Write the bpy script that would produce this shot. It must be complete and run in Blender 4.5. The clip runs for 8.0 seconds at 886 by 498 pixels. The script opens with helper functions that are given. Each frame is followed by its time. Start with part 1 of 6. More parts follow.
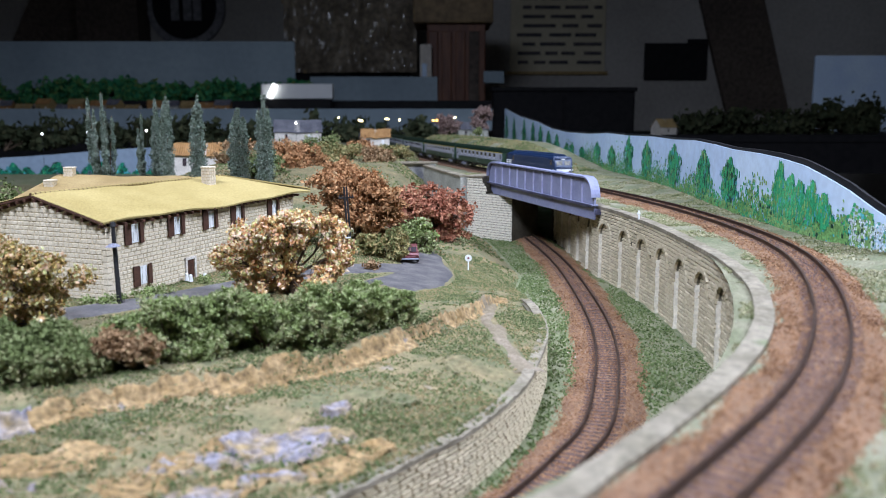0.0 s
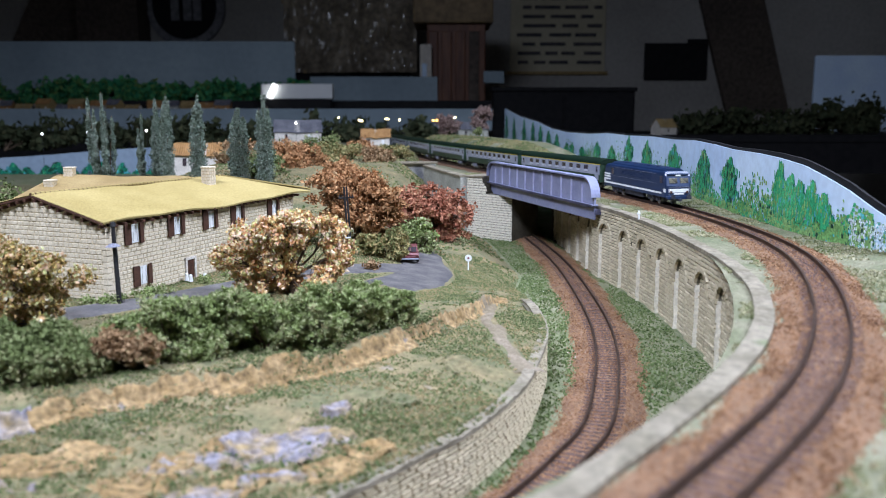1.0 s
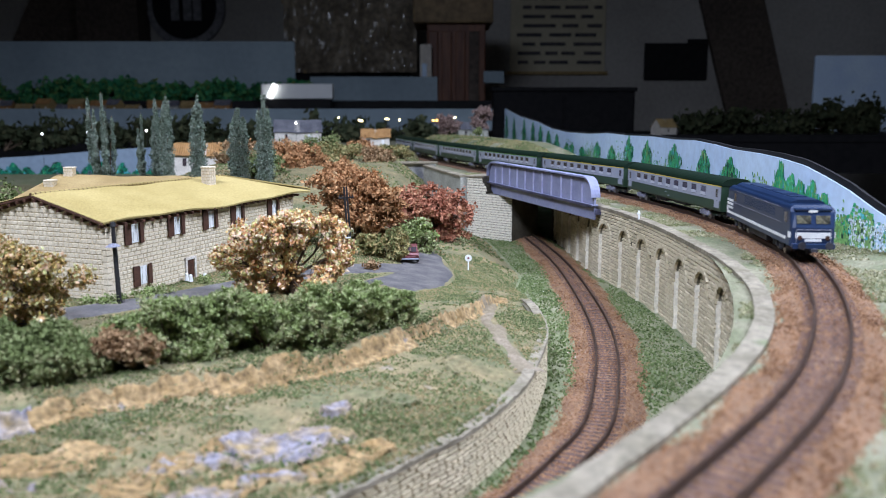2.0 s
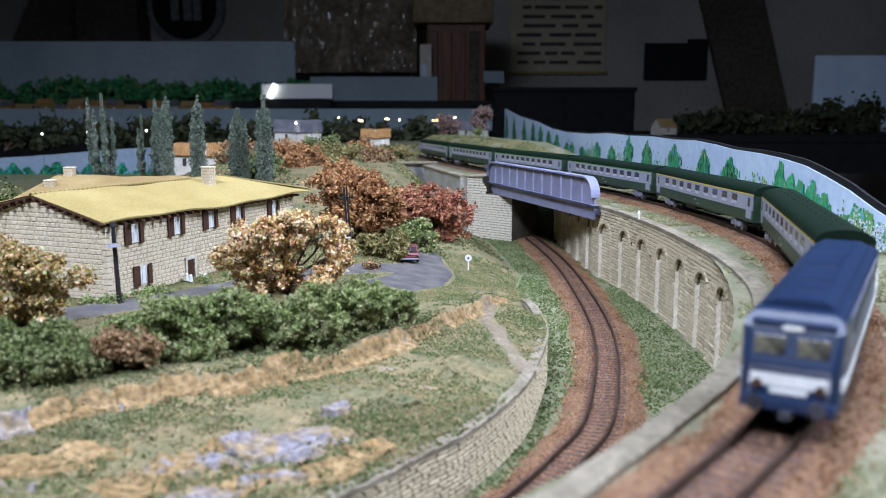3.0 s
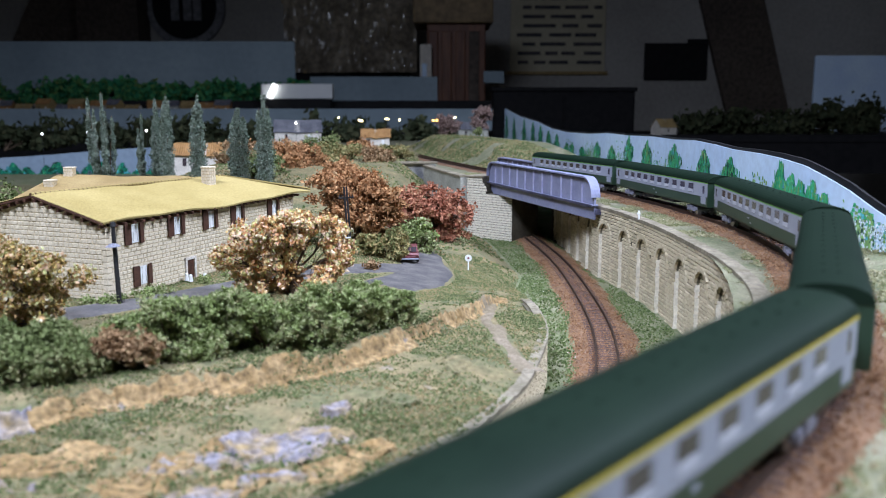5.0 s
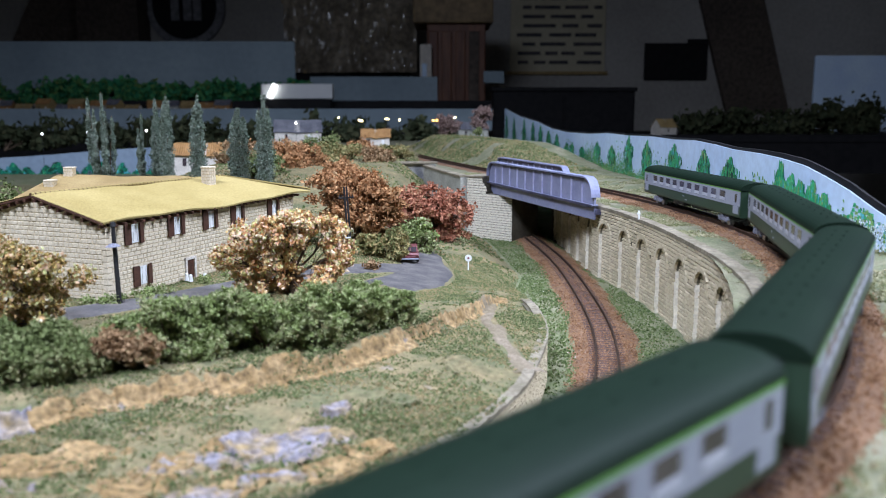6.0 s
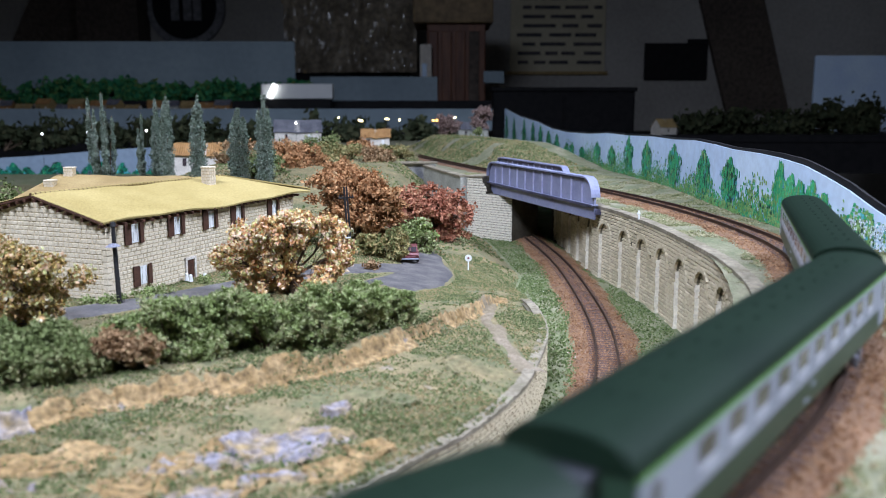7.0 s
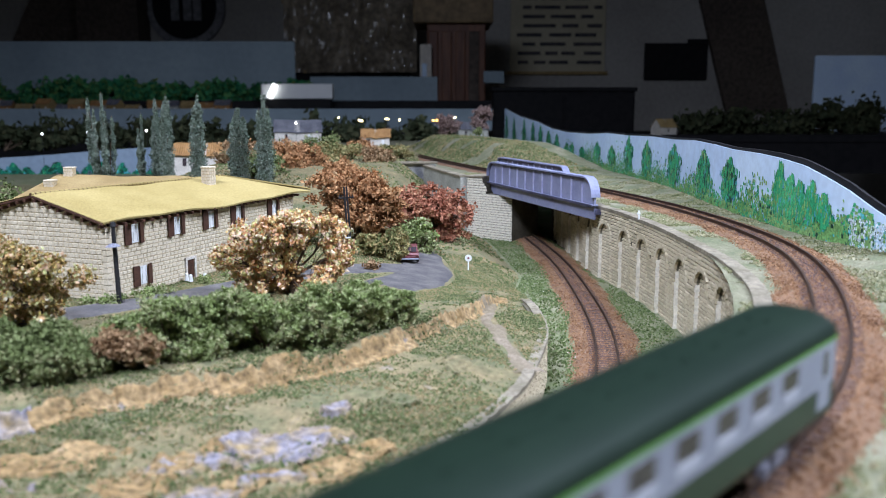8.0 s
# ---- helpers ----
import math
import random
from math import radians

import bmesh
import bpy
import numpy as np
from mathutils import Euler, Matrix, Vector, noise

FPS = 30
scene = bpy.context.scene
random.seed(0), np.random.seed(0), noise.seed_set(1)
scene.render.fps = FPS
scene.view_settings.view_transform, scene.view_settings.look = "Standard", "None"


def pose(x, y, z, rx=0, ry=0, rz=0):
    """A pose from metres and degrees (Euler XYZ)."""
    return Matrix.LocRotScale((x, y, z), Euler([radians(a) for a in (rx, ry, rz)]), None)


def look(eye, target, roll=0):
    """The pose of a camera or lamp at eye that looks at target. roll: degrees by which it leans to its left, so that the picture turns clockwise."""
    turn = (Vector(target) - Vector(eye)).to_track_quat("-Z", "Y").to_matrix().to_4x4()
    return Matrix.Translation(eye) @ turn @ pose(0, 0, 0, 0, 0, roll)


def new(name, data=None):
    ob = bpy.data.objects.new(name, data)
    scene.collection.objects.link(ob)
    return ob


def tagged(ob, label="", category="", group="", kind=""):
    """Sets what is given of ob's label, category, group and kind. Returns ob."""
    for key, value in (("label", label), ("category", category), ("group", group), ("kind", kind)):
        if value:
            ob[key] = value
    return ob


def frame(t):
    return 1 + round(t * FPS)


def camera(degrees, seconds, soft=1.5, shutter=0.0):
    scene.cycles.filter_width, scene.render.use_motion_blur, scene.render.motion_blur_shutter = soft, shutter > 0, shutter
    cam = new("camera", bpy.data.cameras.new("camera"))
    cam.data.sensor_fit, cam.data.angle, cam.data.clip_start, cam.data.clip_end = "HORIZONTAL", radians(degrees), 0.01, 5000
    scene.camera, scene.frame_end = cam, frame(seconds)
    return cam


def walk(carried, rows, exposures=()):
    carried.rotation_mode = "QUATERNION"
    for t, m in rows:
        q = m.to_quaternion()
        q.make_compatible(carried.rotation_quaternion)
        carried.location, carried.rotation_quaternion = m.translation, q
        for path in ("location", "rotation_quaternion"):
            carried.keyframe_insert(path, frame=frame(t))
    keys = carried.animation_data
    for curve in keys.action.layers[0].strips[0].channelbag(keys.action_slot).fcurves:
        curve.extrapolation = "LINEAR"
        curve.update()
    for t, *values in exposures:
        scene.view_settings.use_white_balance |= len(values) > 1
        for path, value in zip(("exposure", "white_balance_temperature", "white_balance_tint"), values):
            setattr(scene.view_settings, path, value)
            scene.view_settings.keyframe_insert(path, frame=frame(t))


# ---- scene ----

cam = camera(55.19, 8.0, soft=0.9, shutter=0.3)
walk(cam, [(0.0, pose(0, 0, 0.113, 80.93, 0, 0)), (8.0, pose(0, 0, 0.113, 80.93, 0, 0))], exposures=[(0.0, 0.0), (8.0, 0.0)])
cam.data.dof.use_dof = True
cam.data.dof.focus_distance = 0.52
cam.data.dof.aperture_fstop = 17.5

# ---- light: tube lamps hung over the layout in a dark club room ----
world = bpy.data.worlds.new("room_gloom")
scene.world = world
world.use_nodes = True
world.node_tree.nodes["Background"].inputs[0].default_value = (0.55, 0.62, 0.75, 1)
world.node_tree.nodes["Background"].inputs[1].default_value = 0.02


def tube_lamp(x, y, z, target, w, h, watts, colour):
    data = bpy.data.lights.new("tube_lamp", "AREA")
    data.spread = radians(120)
    data.shape, data.size, data.size_y, data.energy, data.color = "RECTANGLE", w, h, watts, colour
    ob = new("tube_lamp", data)
    ob.matrix_world = look((x, y, z), target)
    return ob


tube_lamp(0.95, 0.2, 1.1, (0.0, 0.45, 0.0), 0.3, 0.7, 17.6, (0.67, 0.765, 1.0))
tube_lamp(-0.55, -0.5, 1.2, (0.08, 0.5, 0.0), 0.7, 0.3, 18.2, (0.68, 0.77, 1.0))
tube_lamp(0.0, 0.6, 1.45, (0.02, 0.55, 0.0), 0.9, 0.25, 8.2, (0.685, 0.775, 1.0))

# ---- helpers: all shapes are drawn in millimetres ----
MM = 0.001


def smooth(a, b, x):
    t = np.clip((np.asarray(x, float) - a) / (b - a), 0, 1)
    return t * t * (3 - 2 * t)


def spline(points, n=24):
    p = np.array(points, float)
    p = np.vstack([2 * p[0] - p[1], p, 2 * p[-1] - p[-2]])
    out = []
    for i in range(1, len(p) - 2):
        a, b, c, d = p[i - 1:i + 3]
        for t in np.linspace(0, 1, n, endpoint=False):
            out.append(0.5 * (2 * b + (c - a) * t + (2 * a - 5 * b + 4 * c - d) * t * t + (3 * b - a - 3 * c + d) * t ** 3))
    out.append(p[-2])
    return np.array(out)


class Path:
    """A plan curve with its length, place, heading and sideways offset (right of travel is positive)."""

    def __init__(self, points, n=24, zero=None, base=0.0):
        self.c = spline(points, n)
        step = np.linalg.norm(np.diff(self.c, axis=0), axis=1)
        self.s = np.r_[0, np.cumsum(step)]
        if zero is not None:
            self.s += base - self.s[zero * n]

    def at(self, q, off=0.0):
        q = np.asarray(q, float)
        x, y = np.interp(q, self.s, self.c[:, 0]), np.interp(q, self.s, self.c[:, 1])
        e = 2.0
        dx = np.interp(q + e, self.s, self.c[:, 0]) - np.interp(q - e, self.s, self.c[:, 0])
        dy = np.interp(q + e, self.s, self.c[:, 1]) - np.interp(q - e, self.s, self.c[:, 1])
        l = np.hypot(dx, dy) + 1e-9
        return np.stack([x + dy / l * off, y - dx / l * off], -1)

    def heading(self, q):
        a, b = self.at(q - 1.0), self.at(q + 1.0)
        return math.atan2(b[1] - a[1], b[0] - a[0])

    def nearest(self, xy):
        xy = np.atleast_2d(xy)
        out = np.empty(len(xy))
        for k in range(0, len(xy), 4000):
            d = ((xy[k:k + 4000, None, :] - self.c[None]) ** 2).sum(-1)
            out[k:k + 4000] = np.sqrt(d.min(1))
        return out


def mesh_np(name, verts, faces, material, parent=None, smooth_shade=False):
    """One mesh object from arrays of corners (mm) and of faces with equal corner counts."""
    verts, faces = np.asarray(verts, float) * MM, np.asarray(faces, int)
    me = bpy.data.meshes.new(name)
    k = faces.shape[1]
    me.vertices.add(len(verts))
    me.vertices.foreach_set("co", verts.ravel())
    me.loops.add(faces.size)
    me.loops.foreach_set("vertex_index", faces.ravel().astype(np.int32))
    me.polygons.add(len(faces))
    me.polygons.foreach_set("loop_start", np.arange(0, faces.size, k, dtype=np.int32))
    me.polygons.foreach_set("use_smooth", np.full(len(faces), smooth_shade))
    me.update(calc_edges=True)
    me.validate()
    me.materials.append(material)
    ob = new(name, me)
    ob.parent = parent
    return ob


def part(name, bm, material, parent=None, label="", smooth_shade=False):
    """One mesh object from a bmesh in millimetres, under a thing or a part."""
    me = bpy.data.meshes.new(name)
    bmesh.ops.recalc_face_normals(bm, faces=bm.faces)
    for v in bm.verts:
        v.co *= MM
    for f in bm.faces:
        f.smooth = smooth_shade
    bm.to_mesh(me)
    bm.free()
    me.materials.append(material)
    ob = new(name, me)
    ob.parent = parent
    if label:
        ob["label"] = label
    return ob


def empty(name, label, category, m=None, group="", kind=""):
    ob = new(name)
    ob.empty_display_size = 0.01
    if m is not None:
        ob.matrix_world = m
    return tagged(ob, label, category, group, kind)


def mpose(x, y, z, rx=0, ry=0, rz=0):
    return pose(x * MM, y * MM, z * MM, rx, ry, rz)


def box(bm, x0, x1, y0, y1, z0, z1, bevel=0.0, m=None):
    r = bmesh.ops.create_cube(bm, size=1)
    t = Matrix.Translation(((x0 + x1) / 2, (y0 + y1) / 2, (z0 + z1) / 2)) @ Matrix.Diagonal((x1 - x0, y1 - y0, z1 - z0, 1))
    bmesh.ops.transform(bm, matrix=(m @ t) if m else t, verts=r["verts"])
    if bevel:
        edges = list({e for v in r["verts"] for e in v.link_edges})
        bmesh.ops.bevel(bm, geom=edges, offset=bevel, segments=2, affect="EDGES", profile=0.6)
    return bm


def cyl(bm, p, q, r0, r1=None, n=10):
    p, q = Vector(p), Vector(q)
    r1 = r0 if r1 is None else r1
    m = Matrix.Translation((p + q) / 2) @ (q - p).to_track_quat("Z", "Y").to_matrix().to_4x4()
    bmesh.ops.create_cone(bm, cap_ends=True, segments=n, radius1=r0, radius2=r1, depth=(q - p).length, matrix=m)
    return bm


def prism(bm, outline, axis_len, m=None):
    """A closed outline of (x, z) points pushed along y from 0 to axis_len."""
    a = [bm.verts.new((x, 0, z)) for x, z in outline]
    b = [bm.verts.new((x, axis_len, z)) for x, z in outline]
    n = len(outline)
    bm.faces.new(a), bm.faces.new(b[::-1])
    for i in range(n):
        bm.faces.new((a[i], b[i], b[(i + 1) % n], a[(i + 1) % n]))
    if m:
        bmesh.ops.transform(bm, matrix=m, verts=a + b)
    return bm


CHUNK_V = np.array([(1, 0, -0.5), (-0.5, 0.87, -0.5), (-0.5, -0.87, -0.5), (0, 0, 0.9)])
CHUNK_F = np.array([(0, 2, 1), (0, 1, 3), (1, 2, 3), (2, 0, 3)])
FLAKE_V = np.array([(-0.5, -0.5, 0.0), (0.6, -0.3, 0.12), (0.4, 0.55, -0.1), (-0.5, 0.45, 0.15)])
FLAKE_F = np.array([(0, 1, 2), (0, 2, 3)])


def turns(n, rng):
    q = rng.normal(size=(n, 4))
    q /= np.linalg.norm(q, axis=1)[:, None]
    w, x, y, z = q.T
    return np.stack([np.stack([1 - 2 * (y * y + z * z), 2 * (x * y - w * z), 2 * (x * z + w * y)], -1),
                     np.stack([2 * (x * y + w * z), 1 - 2 * (x * x + z * z), 2 * (y * z - w * x)], -1),
                     np.stack([2 * (x * z - w * y), 2 * (y * z + w * x), 1 - 2 * (x * x + y * y)], -1)], 1)


def crumbs(name, centres, lo, hi, material, parent=None, rng=None, flakes=False):
    """Many small loose grains or leaf flakes in one mesh."""
    rng = rng or np.random.default_rng(5)
    v0, f0 = (FLAKE_V, FLAKE_F) if flakes else (CHUNK_V, CHUNK_F)
    n, k = len(centres), len(v0)
    size = rng.uniform(lo, hi, n)
    v = np.einsum("nij,kj->nki", turns(n, rng), v0) * size[:, None, None] * rng.uniform(0.7, 1.3, (n, 1, 3)) + np.asarray(centres)[:, None, :]
    f = f0[None] + (np.arange(n) * k)[:, None, None]
    return mesh_np(name, v.reshape(-1, 3), f.reshape(-1, 3), material, parent)


# ---- materials ----
def mat(name, c1, c2, scale=0.05, rough=0.85, bump=0.25, fine=1.2, metal=0.0, spec=0.3, island=0.0, c3=None, streak=1.0, blotch=0.5, mottle=0.35):
    """Two (or three) base colours mixed by broad stains and fine grain, with fine relief; scales are per millimetre."""
    m = bpy.data.materials.new(name)
    m.use_nodes = True
    nt = m.node_tree
    n, l = nt.nodes, nt.links
    bs = n["Principled BSDF"]
    tc, mp = n.new("ShaderNodeTexCoord"), n.new("ShaderNodeMapping")
    mp.inputs["Scale"].default_value = (1000, 1000, 1000 * streak)
    l.new(tc.outputs["Object"], mp.inputs[0])
    big, small = n.new("ShaderNodeTexNoise"), n.new("ShaderNodeTexNoise")
    for t, s, d in ((big, scale, 4), (small, fine, 3)):
        t.inputs["Scale"].default_value, t.inputs["Detail"].default_value = s, d
        l.new(mp.outputs[0], t.inputs["Vector"])
    ramp = n.new("ShaderNodeValToRGB")
    ramp.color_ramp.elements[0].position, ramp.color_ramp.elements[1].position = 0.5 - blotch * 0.3, 0.5 + blotch * 0.3
    ramp.color_ramp.elements[0].color, ramp.color_ramp.elements[1].color = (*c1, 1), (*c2, 1)
    if c3:
        e = ramp.color_ramp.elements.new(0.62 + blotch * 0.1)
        e.color = (*c2, 1)
        ramp.color_ramp.elements[2].color = (*c3, 1)
        ramp.color_ramp.elements[2].position = 0.72 + blotch * 0.1
    l.new(big.outputs["Fac"], ramp.inputs[0])
    hsv = n.new("ShaderNodeHueSaturation")
    mr = n.new("ShaderNodeMapRange")
    mr.inputs["From Min"].default_value, mr.inputs["From Max"].default_value = 0.3, 0.7
    mr.inputs["To Min"].default_value, mr.inputs["To Max"].default_value = 1 - mottle, 1 + mottle
    l.new(small.outputs["Fac"], mr.inputs["Value"])
    value = mr.outputs[0]
    if island:
        geo = n.new("ShaderNodeNewGeometry")
        mi = n.new("ShaderNodeMapRange")
        mi.inputs["To Min"].default_value, mi.inputs["To Max"].default_value = 1 - island, 1 + island
        l.new(geo.outputs["Random Per Island"], mi.inputs["Value"])
        mul = n.new("ShaderNodeMath")
        mul.operation = "MULTIPLY"
        l.new(value, mul.inputs[0]), l.new(mi.outputs[0], mul.inputs[1])
        value = mul.outputs[0]
    l.new(value, hsv.inputs["Value"])
    l.new(ramp.outputs[0], hsv.inputs["Color"])
    l.new(hsv.outputs[0], bs.inputs["Base Color"])
    bs.inputs["Roughness"].default_value, bs.inputs["Metallic"].default_value = rough, metal
    bs.inputs["Specular IOR Level"].default_value = spec
    if bump:
        b = n.new("ShaderNodeBump")
        b.inputs["Strength"].default_value, b.inputs["Distance"].default_value = bump, 0.0004
        l.new(small.outputs["Fac"], b.inputs["Height"])
        l.new(b.outputs[0], bs.inputs["Normal"])
    return m


def leafy(name, colours, rough=0.9, scale=90, patch=1.3, grain=0.6):
    """Dyed flock: every flake takes one of the colours."""
    m = bpy.data.materials.new(name)
    m.use_nodes = True
    n, l = m.node_tree.nodes, m.node_tree.links
    geo, ramp, bs = n.new("ShaderNodeNewGeometry"), n.new("ShaderNodeValToRGB"), n["Principled BSDF"]
    tc, noise_tex, mix = n.new("ShaderNodeTexCoord"), n.new("ShaderNodeTexNoise"), n.new("ShaderNodeMath")
    noise_tex.inputs["Scale"].default_value = scale
    l.new(tc.outputs["Object"], noise_tex.inputs["Vector"])
    mix.operation = "MULTIPLY_ADD"
    mix.inputs[1].default_value = grain
    sub = n.new("ShaderNodeMath")
    sub.operation = "MULTIPLY_ADD"
    sub.inputs[1].default_value, sub.inputs[2].default_value = patch, 0.5 - 0.5 * patch - 0.5 * grain
    l.new(noise_tex.outputs["Fac"], sub.inputs[0])
    l.new(geo.outputs["Random Per Island"], mix.inputs[0]), l.new(sub.outputs[0], mix.inputs[2])
    r = ramp.color_ramp
    r.elements[0].color, r.elements[1].color = (*colours[0], 1), (*colours[-1], 1)
    for i, c in enumerate(colours[1:-1]):
        r.elements.new((i + 1) / (len(colours) - 1)).color = (*c, 1)
    l.new(mix.outputs[0], ramp.inputs[0])
    l.new(ramp.outputs[0], bs.inputs["Base Color"])
    bs.inputs["Roughness"].default_value, bs.inputs["Specular IOR Level"].default_value = rough, 0.15
    return m


def glow(name, colour, strength):
    m = bpy.data.materials.new(name)
    m.use_nodes = True
    bs = m.node_tree.nodes["Principled BSDF"]
    bs.inputs["Base Color"].default_value = (*colour, 1)
    bs.inputs["Emission Color"].default_value, bs.inputs["Emission Strength"].default_value = (*colour, 1), strength
    return m


M_GROUND = mat("turf_soil", (0.13, 0.155, 0.07), (0.21, 0.205, 0.125), 0.04, 0.95, 0.5, 0.9)
M_BANK = mat("bank_turf", (0.125, 0.138, 0.072), (0.23, 0.21, 0.14), 0.05, 0.95, 0.5, 0.9)
M_TERRACE = mat("plaster_rock", (0.115, 0.12, 0.06), (0.235, 0.18, 0.095), 0.07, 0.9, 1.0, 0.4, c3=(0.25, 0.215, 0.185), blotch=0.6, mottle=0.3)
M_TURF = leafy("turf_flock", [(0.06, 0.085, 0.028), (0.10, 0.13, 0.046), (0.155, 0.165, 0.075), (0.215, 0.195, 0.105), (0.30, 0.22, 0.11)], 0.95, 45, 1.5, 1.15)
M_CUTTURF = leafy("cutting_flock", [(0.06, 0.09, 0.03), (0.105, 0.145, 0.05), (0.155, 0.19, 0.08), (0.22, 0.22, 0.12)], 0.95, 45, 1.5, 0.9)
M_BALLAST = mat("ballast_bed", (0.14, 0.078, 0.046), (0.22, 0.125, 0.072), 0.05, 0.95, 0.6, 0.9)
M_GRAIN = leafy("ballast_grain", [(0.12, 0.062, 0.034), (0.23, 0.12, 0.064), (0.33, 0.185, 0.098), (0.30, 0.205, 0.14)])
M_RAIL = mat("rusty_rail", (0.055, 0.032, 0.022), (0.09, 0.055, 0.04), 0.2, 0.5, 0.1, 1.5, metal=0.5, spec=0.5)
M_SLEEPER = mat("sleeper_brown", (0.055, 0.033, 0.03), (0.13, 0.075, 0.06), 0.3, 0.8, 0.3, 1.5)
M_STONE = mat("viaduct_stone", (0.46, 0.385, 0.255), (0.59, 0.505, 0.355), 0.05, 0.9, 0.15, 0.7, island=0.16, mottle=0.12)
M_BRICK = mat("beige_wall_brick", (0.44, 0.365, 0.235), (0.56, 0.47, 0.32), 0.05, 0.9, 0.15, 0.7, island=0.14, mottle=0.12)
M_MORTAR = mat("viaduct_joint", (0.11, 0.095, 0.065), (0.16, 0.14, 0.10), 0.08, 0.95, 0.3, 1.2)
M_COPING = mat("coping_stone", (0.17, 0.145, 0.10), (0.27, 0.23, 0.17), 0.06, 0.9, 0.4, 0.5, c3=(0.17, 0.19, 0.10), mottle=0.3)
M_PALE = mat("pale_pilaster", (0.60, 0.54, 0.43), (0.74, 0.68, 0.56), 0.1, 0.9, 0.15, 0.7, island=0.1, mottle=0.15)
M_WALL = mat("house_stone", (0.56, 0.475, 0.34), (0.69, 0.60, 0.455), 0.06, 0.9, 0.25, 1.2, island=0.1, mottle=0.15)
M_JOINT = mat("house_joint", (0.44, 0.345, 0.21), (0.53, 0.43, 0.28), 0.08, 0.95, 0.2, 1.2)
M_ROOF = mat("ochre_roof_tile", (0.32, 0.245, 0.095), (0.385, 0.30, 0.125), 0.035, 0.9, 0.2, 0.9, spec=0.1, streak=1.0, mottle=0.12)
M_SHUTTER = mat("brown_shutter", (0.05, 0.022, 0.014), (0.09, 0.04, 0.025), 0.3, 0.6, 0.2, 2.0)
M_WHITE = mat("white_paint", (0.7, 0.7, 0.68), (0.8, 0.8, 0.78), 0.2, 0.6, 0.05, 2.0, mottle=0.08)
M_DARKGLASS = mat("dark_window", (0.03, 0.025, 0.03), (0.06, 0.045, 0.05), 0.2, 0.15, 0.0, 2.0, spec=0.6)
M_GIRDER = mat("lavender_steel", (0.19, 0.20, 0.31), (0.25, 0.26, 0.375), 0.07, 0.55, 0.1, 1.0, mottle=0.12)
M_GIRDEREDGE = mat("dark_girder_edge", (0.04, 0.04, 0.07), (0.08, 0.08, 0.13), 0.1, 0.6, 0.1, 1.0)
M_ROAD = mat("grey_asphalt", (0.075, 0.07, 0.072), (0.135, 0.122, 0.115), 0.09, 0.95, 0.4, 1.2, mottle=0.22)
M_SKYBOARD = mat("painted_sky", (0.48, 0.61, 0.79), (0.56, 0.69, 0.83), 0.012, 0.6, 0.1, 0.2, mottle=0.08)
M_BLACK = mat("black_edge", (0.006, 0.006, 0.007), (0.012, 0.011, 0.012), 0.05, 0.8, 0.1, 1.0)
M_BLUE = mat("loco_blue", (0.0085, 0.0215, 0.059), (0.0125, 0.029, 0.076), 0.06, 0.35, 0.0, 1.0, spec=0.5, mottle=0.06)
M_GREEN = mat("coach_green", (0.018, 0.04, 0.022), (0.025, 0.05, 0.03), 0.05, 0.45, 0.0, 1.0, spec=0.4, mottle=0.06)
M_COACHROOF = mat("coach_roof_green", (0.0042, 0.0125, 0.0068), (0.0065, 0.0165, 0.009), 0.04, 0.55, 0.0, 1.0, spec=0.16, mottle=0.06)
M_SILVER = mat("coach_silver", (0.27, 0.285, 0.35), (0.32, 0.335, 0.40), 0.05, 0.45, 0.0, 1.0, metal=0.1, mottle=0.06)
M_PANE = mat("pale_pane", (0.42, 0.43, 0.5), (0.5, 0.51, 0.57), 0.1, 0.4, 0.0, 1.0, mottle=0.05)
M_CAB = mat("cab_window", (0.025, 0.025, 0.022), (0.12, 0.11, 0.075), 0.25, 0.2, 0.0, 1.0, spec=0.6)
M_YELLOW = mat("cantrail_yellow", (0.55, 0.42, 0.04), (0.62, 0.48, 0.06), 0.1, 0.5, 0.0, 1.0, mottle=0.05)
M_LIME = mat("cantrail_green", (0.10, 0.26, 0.05), (0.13, 0.32, 0.06), 0.1, 0.5, 0.0, 1.0, mottle=0.05)
M_BOGIE = mat("bogie_dark", (0.022, 0.022, 0.028), (0.05, 0.05, 0.06), 0.2, 0.6, 0.1, 1.5)
M_WHEEL = mat("wheel_steel", (0.25, 0.25, 0.26), (0.35, 0.35, 0.36), 0.2, 0.35, 0.0, 1.5, metal=0.8)
M_GREY = mat("grey_bogie_box", (0.15, 0.15, 0.19), (0.22, 0.22, 0.27), 0.2, 0.5, 0.1, 1.5)

# ---- plan: curves of the two tracks, the walls and the painted board ----
UP = Path([(-215, 2080), (-190, 1930), (-163.9, 1791), (-127, 1633), (-83.2, 1477), (-20.6, 1197), (36.3, 981.8), (83.9, 828.5), (123.3, 710.4), (149.5, 593.9), (161, 490),
           (160.5, 406), (149, 339.5), (122, 260), (88.2, 192), (44.8, 132.6), (-4, 76.5), (-70, 17), (-160, -30), (-300, -60), (-600, -75), (-1100, -75)], zero=10, base=961.4)
LOW = Path([(20, 1200), (55, 980), (70, 850), (80, 740), (86, 660), (88, 590), (87, 520), (84, 450), (78, 393), (68, 340), (56, 292), (42, 262), (20, 225), (-20, 175), (-80, 120), (-160, 70)])
